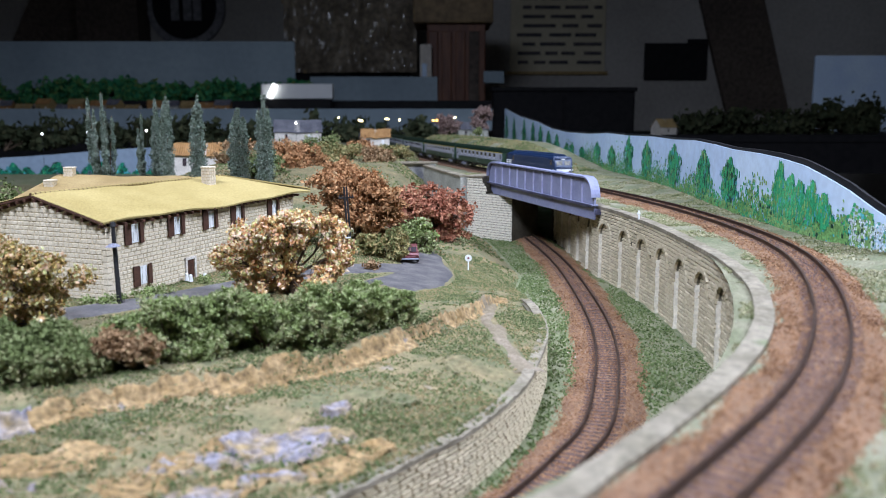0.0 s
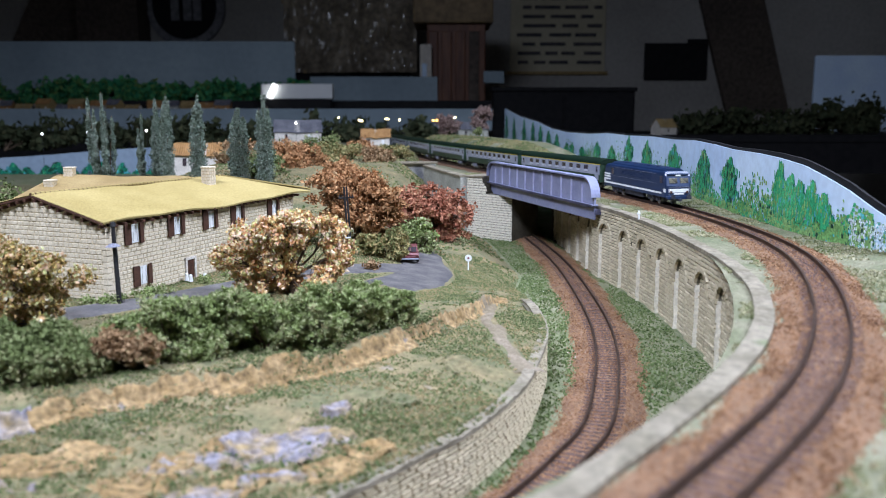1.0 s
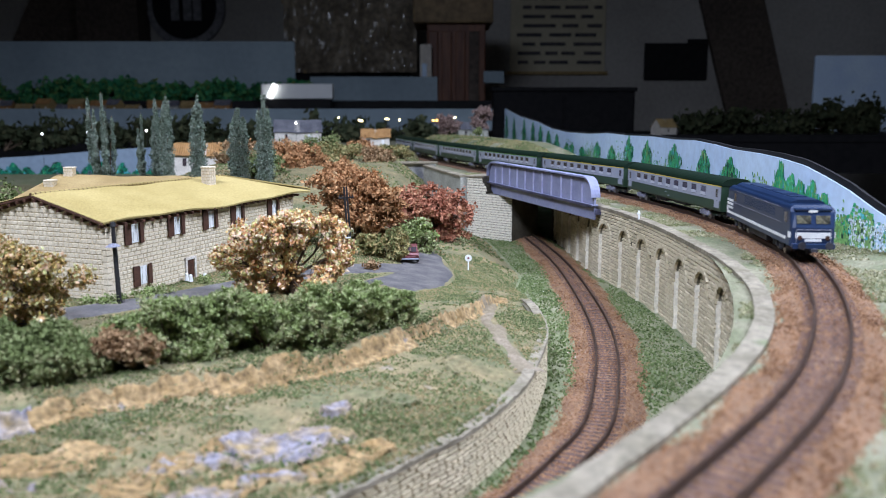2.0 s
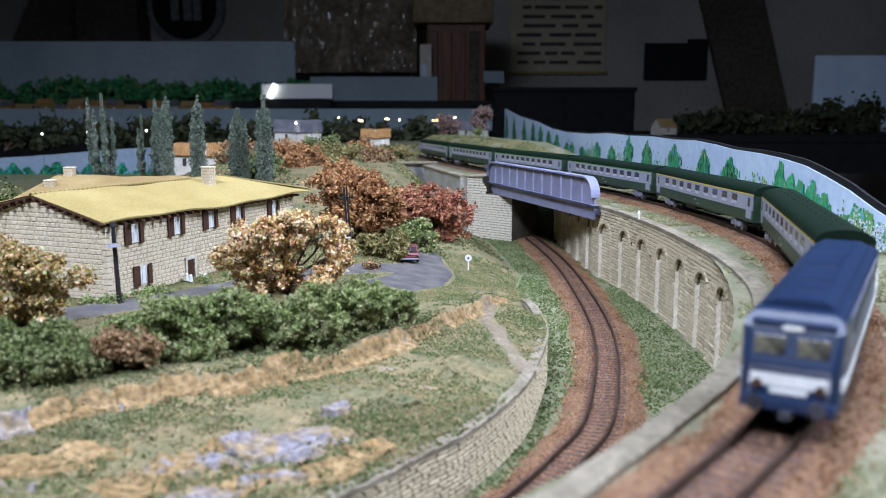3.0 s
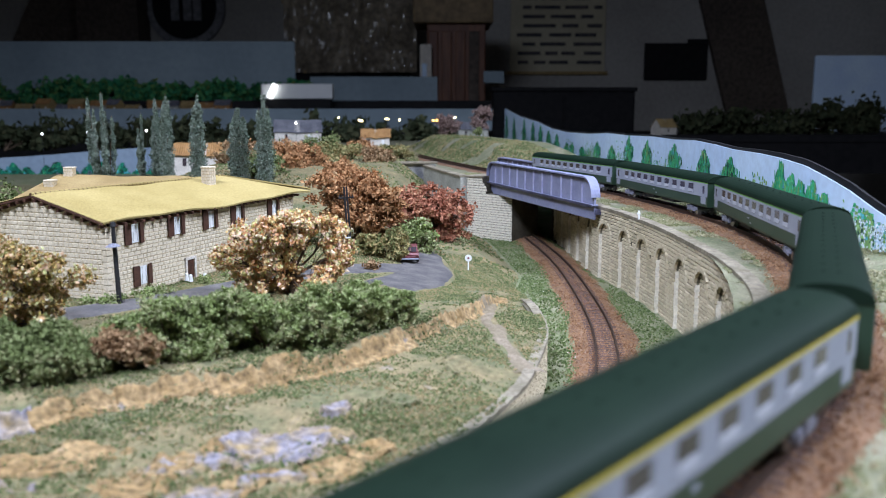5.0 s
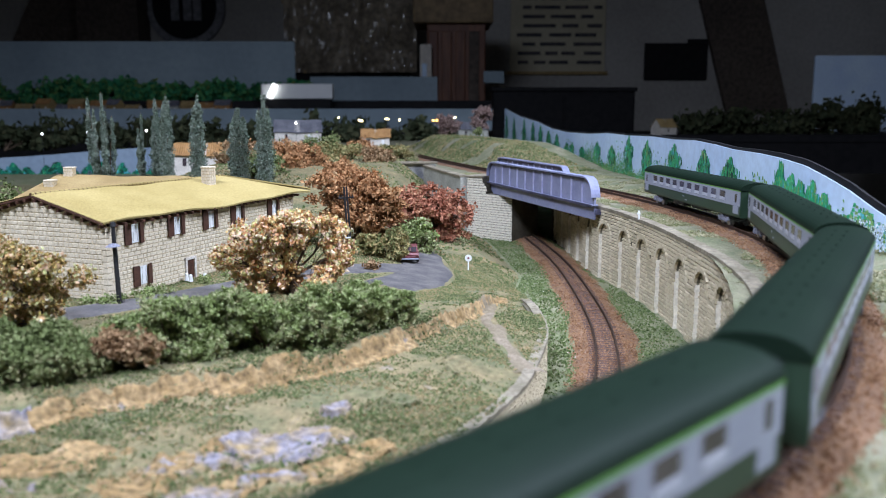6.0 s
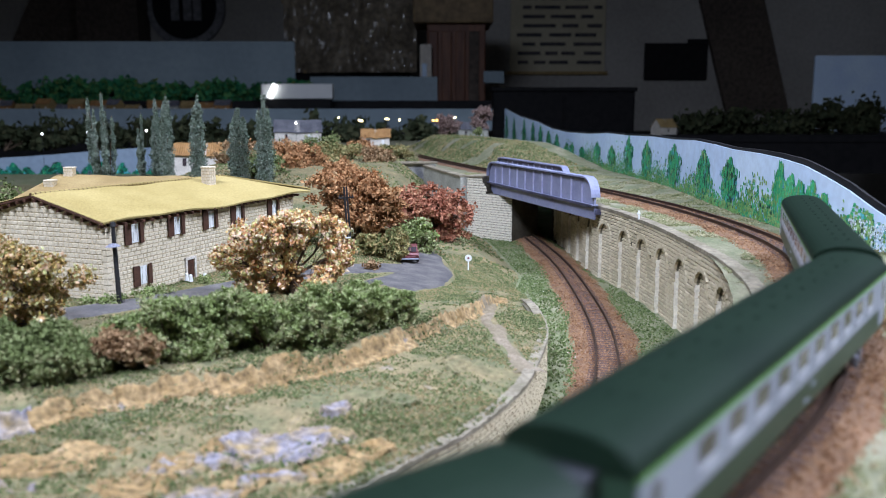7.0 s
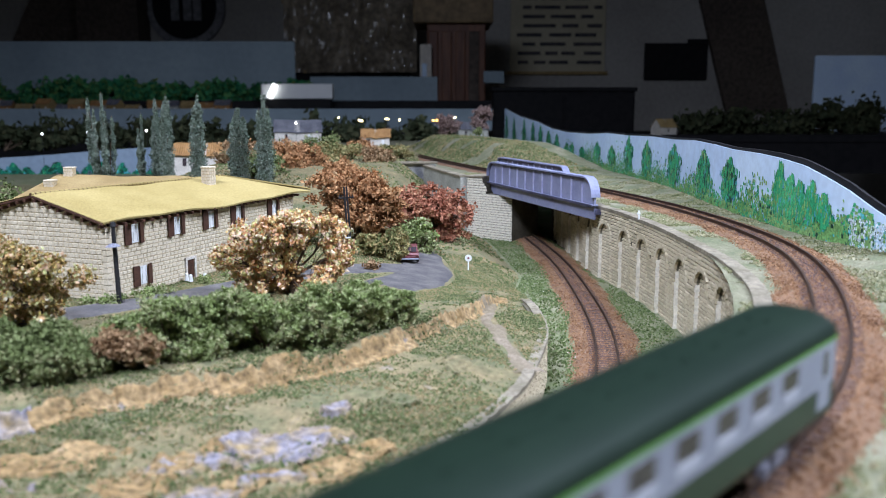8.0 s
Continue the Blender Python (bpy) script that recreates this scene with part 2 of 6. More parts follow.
PARAPET = Path([(99, 780), (102, 700), (104, 640), (107, 584), (115, 538), (121, 470), (122, 420), (121, 362), (114, 310), (103, 271), (94, 248), (81, 222), (62, 192), (41, 163), (27, 145), (12, 128), (-40, 90), (-110, 62), (-200, 40), (-320, 30)])
RETAIN = Path([(33, 530), (38, 490), (43, 440), (46, 392), (44.4, 353), (35.7, 311), (27, 280), (9.4, 243), (-6, 222), (-23, 200), (-60, 162), (-120, 120), (-200, 90)])
BOARD = Path([(330, 290), (250, 322), (205, 365), (192, 420), (188, 500), (187, 600), (188, 700), (186, 800), (180, 900), (170, 1050), (158, 1250), (144, 1500), (128, 1780)])
Z_UP, Z_LOW = 52.6, 4.0      # rail tops


def wall_x(y):
    """x of the retaining wall's line, and of the terrace's foot beyond its end."""
    c = RETAIN.c[np.argsort(RETAIN.c[:, 1])]
    x = np.interp(y, c[:, 1], c[:, 0])
    return np.where(np.asarray(y) > 500, np.interp(y, [500, 530, 580, 650, 740, 900], [37, 45, 54, 48, 40, 10]), x)


RIDGE = Path([(-260, 165), (-180, 206), (-129, 235), (-105, 258), (-73, 275), (-49, 291), (-12, 335), (12, 382), (27, 420), (31, 445)], 10)


def ridge_c(x, y):
    """Signed distance from the rocky step of the hillside, positive on its upper side."""
    x, y = np.asarray(x, float), np.asarray(y, float)
    flat = np.c_[x.ravel(), y.ravel()]
    out = np.empty(len(flat))
    p0, d = RIDGE.c[:-1], np.diff(RIDGE.c, axis=0)
    l2 = (d ** 2).sum(1)
    for k in range(0, len(flat), 20000):
        q = flat[k:k + 20000, None, :] - p0[None]
        t = np.clip((q * d).sum(-1) / l2, 0, 1)
        r = q - t[..., None] * d
        dist = np.sqrt((r ** 2).sum(-1))
        i = dist.argmin(1)
        n = np.arange(len(i))
        side = d[i, 0] * q[n, i, 1] - d[i, 1] * q[n, i, 0]
        out[k:k + 20000] = np.sign(side) * dist[n, i]
    return out.reshape(x.shape)


def terrace_z(x, y):
    x, y = np.asarray(x, float), np.asarray(y, float)
    c = ridge_c(x, y)
    z = 19.5 + 1.6 * smooth(-70, -5, c) + 5.8 * smooth(-2.2, 1.5, c)
    z = z - 11 * smooth(-60, 30, x) * smooth(370, 470, y)
    z = np.where(x > 5, np.maximum(z, (18.0 - 7.0 * smooth(430, 520, y)) * smooth(-60, 0, x - 5 + 60)), z)
    edge = wall_x(y) - x
    z = z * (1 - smooth(470, 545, y)) + smooth(470, 545, y) * (0.5 + (z - 0.5) * smooth(-2, 36, edge))
    z = z + 36 * smooth(640, 860, y) * smooth(10, -60, x) * smooth(-330, -220, x)
    z = z - 22 * smooth(760, 900, y) * smooth(-250, -340, x)
    return z


def surface_noise(x, y):
    """Rocky relief of the hillside: lumpy plaster with sharp folds, craggy along the step."""
    x, y = np.asarray(x, float), np.asarray(y, float)
    c = ridge_c(x, y)
    near = (1 - smooth(4, 16, c)) * (1 - smooth(440, 500, y))
    rough = fbm(x, y, 0.035, 3.0)
    ridge = np.abs(fbm(x, y, 0.05, 9.0))
    edge = wall_x(y) - x
    crag = np.exp(-(c / 4.0) ** 2) * (y < 450)
    return (near * smooth(0, 20, edge) * (2.1 * rough + 2.8 * (0.35 - ridge) * smooth(0.0, 0.25, rough + 0.12) + 0.5 * fbm(x, y, 0.22, 2.0))
            + crag * (1.1 * fbm(x, y, 0.16, 12.0) + 0.8 * fbm(x, y, 0.5, 7.0)) + 0.35 * fbm(x, y, 0.12, 5.0))


OFF_S = [-500, 420, 640, 665, 700, 868, 900, 1000, 1090, 1180, 1260, 1330, 1400, 1720]
OFF_V = [58, 58, 60, 46, 46, 42, 40, 40, 36, 30, 25, 22, 30, 30]


def hill(s, w):
    """The grassy mound beside the far track."""
    s, w = np.asarray(s, float), np.asarray(w, float)
    return 24 * smooth(14, 60, w) * smooth(-160, 0, s) * (1 - smooth(330, 560, s))


def fbm(x, y, s, seed=0.0):
    return np.array([noise.fractal(Vector((a * s, b * s, seed)), 1.0, 2.0, 4) for a, b in zip(np.ravel(x), np.ravel(y))]).reshape(np.shape(x))


def grid_faces(nu, nv):
    i = np.arange(nu * nv).reshape(nu, nv)
    return np.stack([i[:-1, :-1], i[1:, :-1], i[1:, 1:], i[:-1, 1:]], -1).reshape(-1, 4)


rng = np.random.default_rng(7)


def build_ground():
    u, v = np.meshgrid(np.linspace(-1100, 340, 150), np.linspace(-250, 1950, 150), indexing="ij")
    z = 0.6 + 0.6 * fbm(u, v, 0.03)
    g = mesh_np("ground", np.stack([u, v, z], -1).reshape(-1, 3), grid_faces(150, 150), M_GROUND, smooth_shade=True)
    tagged(g, "green and brown turf-covered baseboard of the model landscape", "ground", kind="structure")
    # terrace
    ny, nx = 330, 230
    y = np.r_[np.linspace(92, 520, 250), np.linspace(526, 1300, 80)][:, None] * np.ones((1, nx))
    k = (np.linspace(0, 1, nx) ** 1.6)[None, :]
    x = wall_x(y) - 0.5 - k * 900
    z = terrace_z(x, y) + surface_noise(x, y)
    ter = mesh_np("ground_terrace", np.stack([x, y, z], -1).reshape(-1, 3), grid_faces(ny, nx)[:, ::-1], M_TERRACE, smooth_shade=True)
    tagged(ter, "raised hillside of painted plaster rock and grass", "ground", kind="structure")
    # embankment of the upper line
    s = np.linspace(-500, 1720, 420)
    off_in = np.interp(s, OFF_S, OFF_V)
    v = np.concatenate([np.linspace(0, 1, 10), np.linspace(1.06, 2, 30)])
    pts = []
    for q, o in zip(s, off_in):
        for t in v:
            w = -o + t * o if t <= 1 else (t - 1) * (70 + 200 * float(smooth(1000, 1200, q)) + 60 * float(1 - smooth(650, 800, q)))
            p = UP.at(q, -w)
            bank = 1.2 * smooth(16, 40, w) + 2.0 * smooth(26, 60, w)
            pts.append((p[0], p[1], Z_UP - 3.4 + bank + float(hill(q, w))))
    pts = np.array(pts)
    pts[:, 2] += 0.5 * fbm(pts[:, 0], pts[:, 1], 0.05)
    em = mesh_np("ground_embankment", pts, grid_faces(len(s), len(v)), M_BANK, smooth_shade=True)
    tagged(em, "grassy shelf that carries the upper railway line", "ground", kind="structure")


def build_track(name, path, s0, s1, ztop, label, near):
    t = empty(name, label, "railway track", group="tracks")
    for side in (-1, 1):
        s = np.arange(s0, s1, 3.0)
        prof = [(-0.45, -2.0), (0.45, -2.0), (0.2, -1.6), (0.2, -0.6), (0.42, -0.5), (0.42, 0), (-0.42, 0), (-0.42, -0.5), (-0.2, -0.6), (-0.2, -1.6)]
        n = len(prof)
        v = np.concatenate([np.c_[path.at(s, side * 4.9 + px), np.full(len(s), ztop + pz)][:, None, :] for px, pz in prof], 1)
        i = np.arange(len(s) * n).reshape(len(s), n)
        j = np.roll(i, -1, axis=1)
        f = np.stack([i[:-1], j[:-1], j[1:], i[1:]], -1).reshape(-1, 4)
        mesh_np("rail", v.reshape(-1, 3), f, M_RAIL, t)
    bm = bmesh.new()
    box(bm, -0.95, 0.95, -8.2, 8.2, -1.0, 0.0, 0.15)
    first = part("sleeper", bm, M_SLEEPER, t)
    data, rest = first.data, []
    bpy.data.objects.remove(first)
    for s in np.arange(s0, s1, 3.75):
        p, h = path.at(s), path.heading(s)
        if near[0] < s < near[1]:
            o = new("sleeper", data)
            o.parent = t
            o.matrix_local = mpose(p[0], p[1], ztop - 1.9, 0, random.uniform(-1, 1), math.degrees(h) + random.uniform(-1.5, 1.5))
        else:
            rest.append((p[0], p[1], h))
    if rest:
        base = np.array([(a, b, c) for a in (-0.95, 0.95) for b in (-8.2, 8.2) for c in (-1, 0)])
        fq = np.array([(0, 1, 3, 2), (4, 6, 7, 5), (0, 4, 5, 1), (2, 3, 7, 6), (1, 5, 7, 3), (0, 2, 6, 4)])
        vs, fs = [], []
        for k, (x, y, h) in enumerate(rest):
            c, q = math.cos(h), math.sin(h)
            vs.append(np.c_[x + base[:, 0] * c - base[:, 1] * q, y + base[:, 0] * q + base[:, 1] * c, ztop - 1.9 + base[:, 2]])
            fs.append(fq + 8 * k)
        tagged(mesh_np("far_sleepers", np.concatenate(vs), np.concatenate(fs), M_SLEEPER, t), kind="stuff")
    return t


def build_ballast(name, path, s0, s1, ztop, half, n, label, dense):
    s = np.arange(s0, s1, 5.0)
    offs = np.array([-half - 2, -half + 2, -9, 9, half - 2, half + 2.0])
    zz = np.array([-3.6, -2.7, -2.15, -2.15, -2.7, -3.6])
    v = np.stack([np.c_[path.at(s, o + 1.5 * np.sin(s * 0.11 + k)), np.full(len(s), ztop + z)] for k, (o, z) in enumerate(zip(offs, zz))], 1)
    b = mesh_np(name, v.reshape(-1, 3), grid_faces(len(s), 6), M_BALLAST, smooth_shade=True)
    tagged(b, label, "ballast", kind="stuff")
    q, o = rng.uniform(dense[0], dense[1], n), rng.uniform(-1, 1, n)
    o = np.sign(o) * np.abs(o) ** 0.9 * (half + 3) + rng.normal(0, 1.2, n)
    z = ztop + np.interp(np.abs(o), [0, 9, half - 2, half + 2], [-2.1, -2.1, -2.6, -3.4])
    crumbs("grains", np.c_[path.at(q, o), z], 0.22, 0.7, M_GRAIN, b, rng)


def stones(line, s0, s1, z0, z1, course, length, depth, side, skip=None, seed=1):
    """Courses of rough blocks along a curve: arrays of corners and faces. skip(s, z) leaves a block out."""
    r = np.random.default_rng(seed)
    vs, fs, z, row = [], [], z0, 0
    fq = np.array([(0, 1, 3, 2), (4, 6, 7, 5), (0, 4, 5, 1), (2, 3, 7, 6), (1, 5, 7, 3)])
    while z < z1 - 0.3 * course:
        h = min(course * r.uniform(0.9, 1.1), z1 - z)
        s = s0 - r.uniform(0, length)
        while s < s1:
            l = length * r.uniform(0.65, 1.4)
            a, b = max(s, s0) + 0.12, min(s + l, s1) - 0.12
            s += l
            if b - a < 0.4 or (skip and any(skip(w, z + h / 2) for w in (a + 0.4, (a + b) / 2, b - 0.4))):
                continue
            d = depth * r.uniform(0.5, 1.2)
            pa, pb = line.at(a, 0), line.at(b, 0)
            qa, qb = line.at(a + 0.3, side * d), line.at(b - 0.3, side * d)
            v = np.array([(*pa, z + 0.12), (*pa, z + h - 0.12), (*pb, z + 0.12), (*pb, z + h - 0.12),
                          (*qa, z + 0.42), (*qa, z + h - 0.42), (*qb, z + 0.42), (*qb, z + h - 0.42)])
            fs.append(fq + 8 * len(vs))
            vs.append(v)
        z += h
        row += 1
    return np.concatenate(vs), np.concatenate(fs)


def lay_stones(name, vf, material, parent, rest, limit=300, m=None, order=None):
    """Blocks laid one by one as parts up to the limit, the remaining ones joined."""
    v, f = vf
    v = v.reshape(-1, 8, 3)
    face = f[:5]
    idx = np.arange(len(v)) if order is None else np.argsort(order(v.mean(1)))
    for k in idx[:limit]:
        c = v[k].mean(0)
        o = mesh_np(name, v[k] - c, face, material, parent)
        o.matrix_local = (m or Matrix()) @ mpose(*c)
    if len(idx) > limit:
        w = v[idx[limit:]]
        fr = (face[None] + 8 * np.arange(len(w))[:, None, None]).reshape(-1, 4)
        o = mesh_np(rest, w.reshape(-1, 3), fr, material, parent)
        if m:
            o.matrix_local = m
        tagged(o, kind="stuff")


def ribbon(line, s0, s1, o0, o1, z0, z1, step=4.0):
    """A solid strip along a curve between two offsets and two heights."""
    s = np.linspace(s0, s1, max(3, int((s1 - s0) / step)))
    z0, z1 = (q(s) if callable(q) else np.full(len(s), q) for q in (z0, z1))
    ring = [(o0, z0), (o1, z0), (o1, z1), (o0, z1)]
    v = np.stack([np.c_[line.at(s, o), z] for o, z in ring], 1).reshape(-1, 3)
    i = np.arange(len(s) * 4).reshape(-1, 4)
    j = np.roll(i, -1, axis=1)
    f = np.stack([i[:-1], j[:-1], j[1:], i[1:]], -1).reshape(-1, 4)
    return v, np.vstack([f, i[:1, ::-1], i[-1:]])


def build_viaduct():
    via = empty("viaduct", "long curved stone viaduct wall with blind arches beside the lower track", "viaduct")
    v, f = ribbon(PARAPET, 0, 1050, -1.7, -14, -1, Z_UP - 4)
    mesh_np("core", v, f, M_MORTAR, via)
    pitch, half = 35.5, 10.0
    s_first = 18.0

    def in_arch(s, z):
        d = abs((s - s_first) % pitch - pitch / 2)
        top = 30 + math.sqrt(max(0.0, half * half - d * d)) if d < half else -9
        return d < half and z < top and s < 700

    sv, sf = stones(PARAPET, 0, 760, 30.2, Z_UP - 3, 2.1, 5.0, 1.0, 1, in_arch, 3)
    lay_stones("stone", (sv, sf), M_STONE, via, "masonry", 200, None, lambda c: c[:, 1] + 1000 * (c[:, 1] < 355))
    v, f = ribbon(PARAPET, 0, 1050, 0.1, -1.7, 42.5, Z_UP - 4.2)
    mesh_np("spandrel", v, f, M_MORTAR, via)
    k = 0
    while s_first + k * pitch < 700:
        c = s_first + pitch * (k + 0.5)
        # pier between niches
        v, f = ribbon(PARAPET, c + half, c + pitch - half, 0.1, -1.7, -1, 43.0, 2.0)
        mesh_np("pier", v, f, M_MORTAR, via)
        vf = stones(PARAPET, c + half, c + pitch - half, 0, 30.2, 2.1, 5.0, 1.0, 1, None, 50 + k)
        y_mid = PARAPET.at(c)[1]
        lay_stones("stone", vf, M_STONE, via, "pier_masonry", 40 if 360 < y_mid < 470 else 0)
        # spandrel over the niche, in two haunches
        ang = np.linspace(0, math.pi, 13)
        pts, faces = [], []
        for a in ang:
            ss, zz = c + half * math.cos(a), 30 + half * math.sin(a)
            for o in (0.1, -1.7):
                p = PARAPET.at(ss, o)
                pts += [(*p, zz), (*p, 43.0)]
        for i in range(12):
            a = 4 * i
            faces += [(a, a + 1, a + 5, a + 4), (a + 2, a + 6, a + 7, a + 3), (a, a + 4, a + 6, a + 2)]
        mesh_np("haunch", pts, faces, M_MORTAR, via)
        # voussoirs
        for i in range(11):
            a0, a1 = math.pi * i / 11 + 0.03, math.pi * (i + 1) / 11 - 0.03
            ringv = []
            for o in (0.0, 1.5):
                for a, r in ((a0, half - 0.2), (a1, half - 0.2), (a1, half + 2.2), (a0, half + 2.2)):
                    ringv.append((*PARAPET.at(c + r * math.cos(a), o), 30 + r * math.sin(a)))
            mesh_np("voussoir", ringv, [(4, 5, 6, 7), (0, 1, 5, 4), (2, 3, 7, 6), (1, 2, 6, 5), (3, 0, 4, 7)], M_STONE, via)
        # recessed niche back with its own courses
        v, f = stones(PARAPET, c - half, c + half, 0, 41, 2.1, 4.6, 0.6, 1, None, 20 + k)
        v2 = v.copy()
        sh = PARAPET.at(np.array([c]), 0)[0] - PARAPET.at(np.array([c]), 1.7)[0]
        v2[:, :2] += sh
        tagged(mesh_np("niche_masonry", v2, f, M_STONE, via), kind="stuff")
        # pale quoins on the far reveal of the niche
        zq = -0.5
        while zq < 31:
            hq = rng.uniform(1.6, 3.2)
            v, f = ribbon(PARAPET, c - half - 0.4 - rng.uniform(0, 0.4), c - half + rng.uniform(0.4, 0.9), rng.uniform(0.3, 0.9), -1.6, zq, min(zq + hq - 0.15, 31.5), 0.5)
            mesh_np("quoin", v, f, M_PALE, via)
            zq += hq
        k += 1
    v, f = ribbon(PARAPET, 0, 1050, 1.1, -5.0, Z_UP - 4, lambda s: Z_UP - 1.9 + 0.2 * np.sin(s * 0.5) * np.sin(s * 0.13), 3.0)
    mesh_np("coping", v, f, M_COPING, via)


def build_retaining_wall():
    w = empty("retaining_wall", "low curved retaining wall of beige stone courses", "stone wall")
    end = RETAIN.s[-1]

    def top(s):
        return 19.2 - 9.5 * (1 - smooth(30, 130, s)) - 9 * (1 - smooth(-10, 40, s))

    v, f = ribbon(RETAIN, 0, end, 0, 5, -1, top, 3.0)
    mesh_np("core", v, f, M_MORTAR, w)
    v, f = stones(RETAIN, 0, end, 0, 19.2, 1.55, 3.9, 0.55, -1, lambda s, z: z > float(top(s)) - 0.3, 8)
    lay_stones("brick", (v, f), M_BRICK, w, "masonry", 300, None, lambda c: np.abs(c[:, 1] - 285))
    v, f = ribbon(RETAIN, 78, end, -0.7, 3.6, lambda s: top(s) - 0.5, lambda s: top(s) + 1.0 + 0.25 * np.sin(s * 0.6) + 0.2 * np.sin(s * 1.7), 2.0)
    mesh_np("coping", v, f, M_COPING, w)


def build_board():
    b = empty("painted_backdrop", "pale blue painted backdrop board with green trees and dark top edge", "backdrop board", kind="structure")
    s = np.linspace(0, BOARD.s[-1], 240)
    d = BOARD.at(s)
    top = np.interp(d[:, 1], [290, 340, 379, 392, 404, 426, 447, 478, 508, 549, 587, 633, 700, 771, 851, 927, 1015, 1152, 1250, 1381, 1568, 1780], [52, 59, 67.4, 72.4, 76.6, 82.1, 86.2, 88.6, 89.8, 90.2, 92, 93.4, 92.2, 92.8, 91.6, 92.2, 89.5, 88.6, 91.4, 100.5, 108, 124])
    edge_rise = 0.75 + 0.85 * (1 - smooth(400, 560, d[:, 1]))
    for name, o0, o1, dz, mt in (("panel", 0.0, 1.0, 0.0, M_SKYBOARD), ("edge_board", 1.05, 2.6, 2.2, M_BLACK)):
        pts = np.stack([np.c_[BOARD.at(s, o), z] for o, z in ((o0, np.full(len(s), 30.0)), (o0, top + dz * edge_rise), (o1, top + dz * edge_rise), (o1, np.full(len(s), 30.0)))], 1)
        i = np.arange(len(s) * 4).reshape(-1, 4)
        j = np.roll(i, -1, axis=1)
        f = np.stack([i[:-1], i[1:], j[1:], j[:-1]], -1).reshape(-1, 4)
        mesh_np(name, pts.reshape(-1, 3), f, mt, b)
    return b, s, top


# ---- rolling stock ----
def hull(bm, half, length, z0, z1, ztop, n=7, shoulder=2.4, x0=None):
    """A vehicle body: straight sides and an arched roof, along x."""
    x0 = -length / 2 if x0 is None else x0
    out = [(half * 0.96, z0), (half, z0 + 1.0), (half, z1)]
    for i in range(1, n):
        a = math.pi * i / n
        out.append((half * math.copysign(abs(math.cos(a)) ** 0.75, math.cos(a)), z1 + (ztop - z1) * math.sin(a) ** 0.8))
    out += [(-half, z1), (-half, z0 + 1.0), (-half * 0.96, z0)]
    m = Matrix.Translation((x0, 0, 0)) @ Matrix.Rotation(-math.pi / 2, 4, "Z")
    prism(bm, out, length, m)
    return bm


def build_bogie(thing, x, long=15.5, boxy=M_GREY):
    bm = bmesh.new()
    for s in (-1, 1):
        box(bm, -long / 2, long / 2, s * 6.6 - 0.6, s * 6.6 + 0.6, 2.9, 5.2, 0.3)
        for a in (-1, 1):
            box(bm, a * long * 0.3 - 1.4, a * long * 0.3 + 1.4, s * 7.3 - 0.5, s * 7.3 + 0.5, 2.0, 4.4, 0.3)
        box(bm, -1.8, 1.8, s * 7.4 - 0.6, s * 7.4 + 0.6, 2.4, 5.6, 0.3)
    box(bm, -2.5, 2.5, -6.5, 6.5, 3.2, 5.6, 0.3)
    b = part("bogie", bm, boxy, thing)
    b.matrix_local = mpose(x, 0, 0)
    for a in (-1, 1):
        bm = bmesh.new()
        for s in (-1, 1):
            cyl(bm, (a * long * 0.3, s * 3.9, 2.9), (a * long * 0.3, s * 5.6, 2.9), 2.9, None, 18)
            cyl(bm, (a * long * 0.3, s * 3.6, 2.9), (a * long * 0.3, s * 4.1, 2.9), 3.4, None, 18)
        cyl(bm, (a * long * 0.3, -4, 2.9), (a * long * 0.3, 4, 2.9), 0.7)
        part("wheelset", bm, M_WHEEL, b)
    return b


COACH, LOCO = 158.0, 114.0


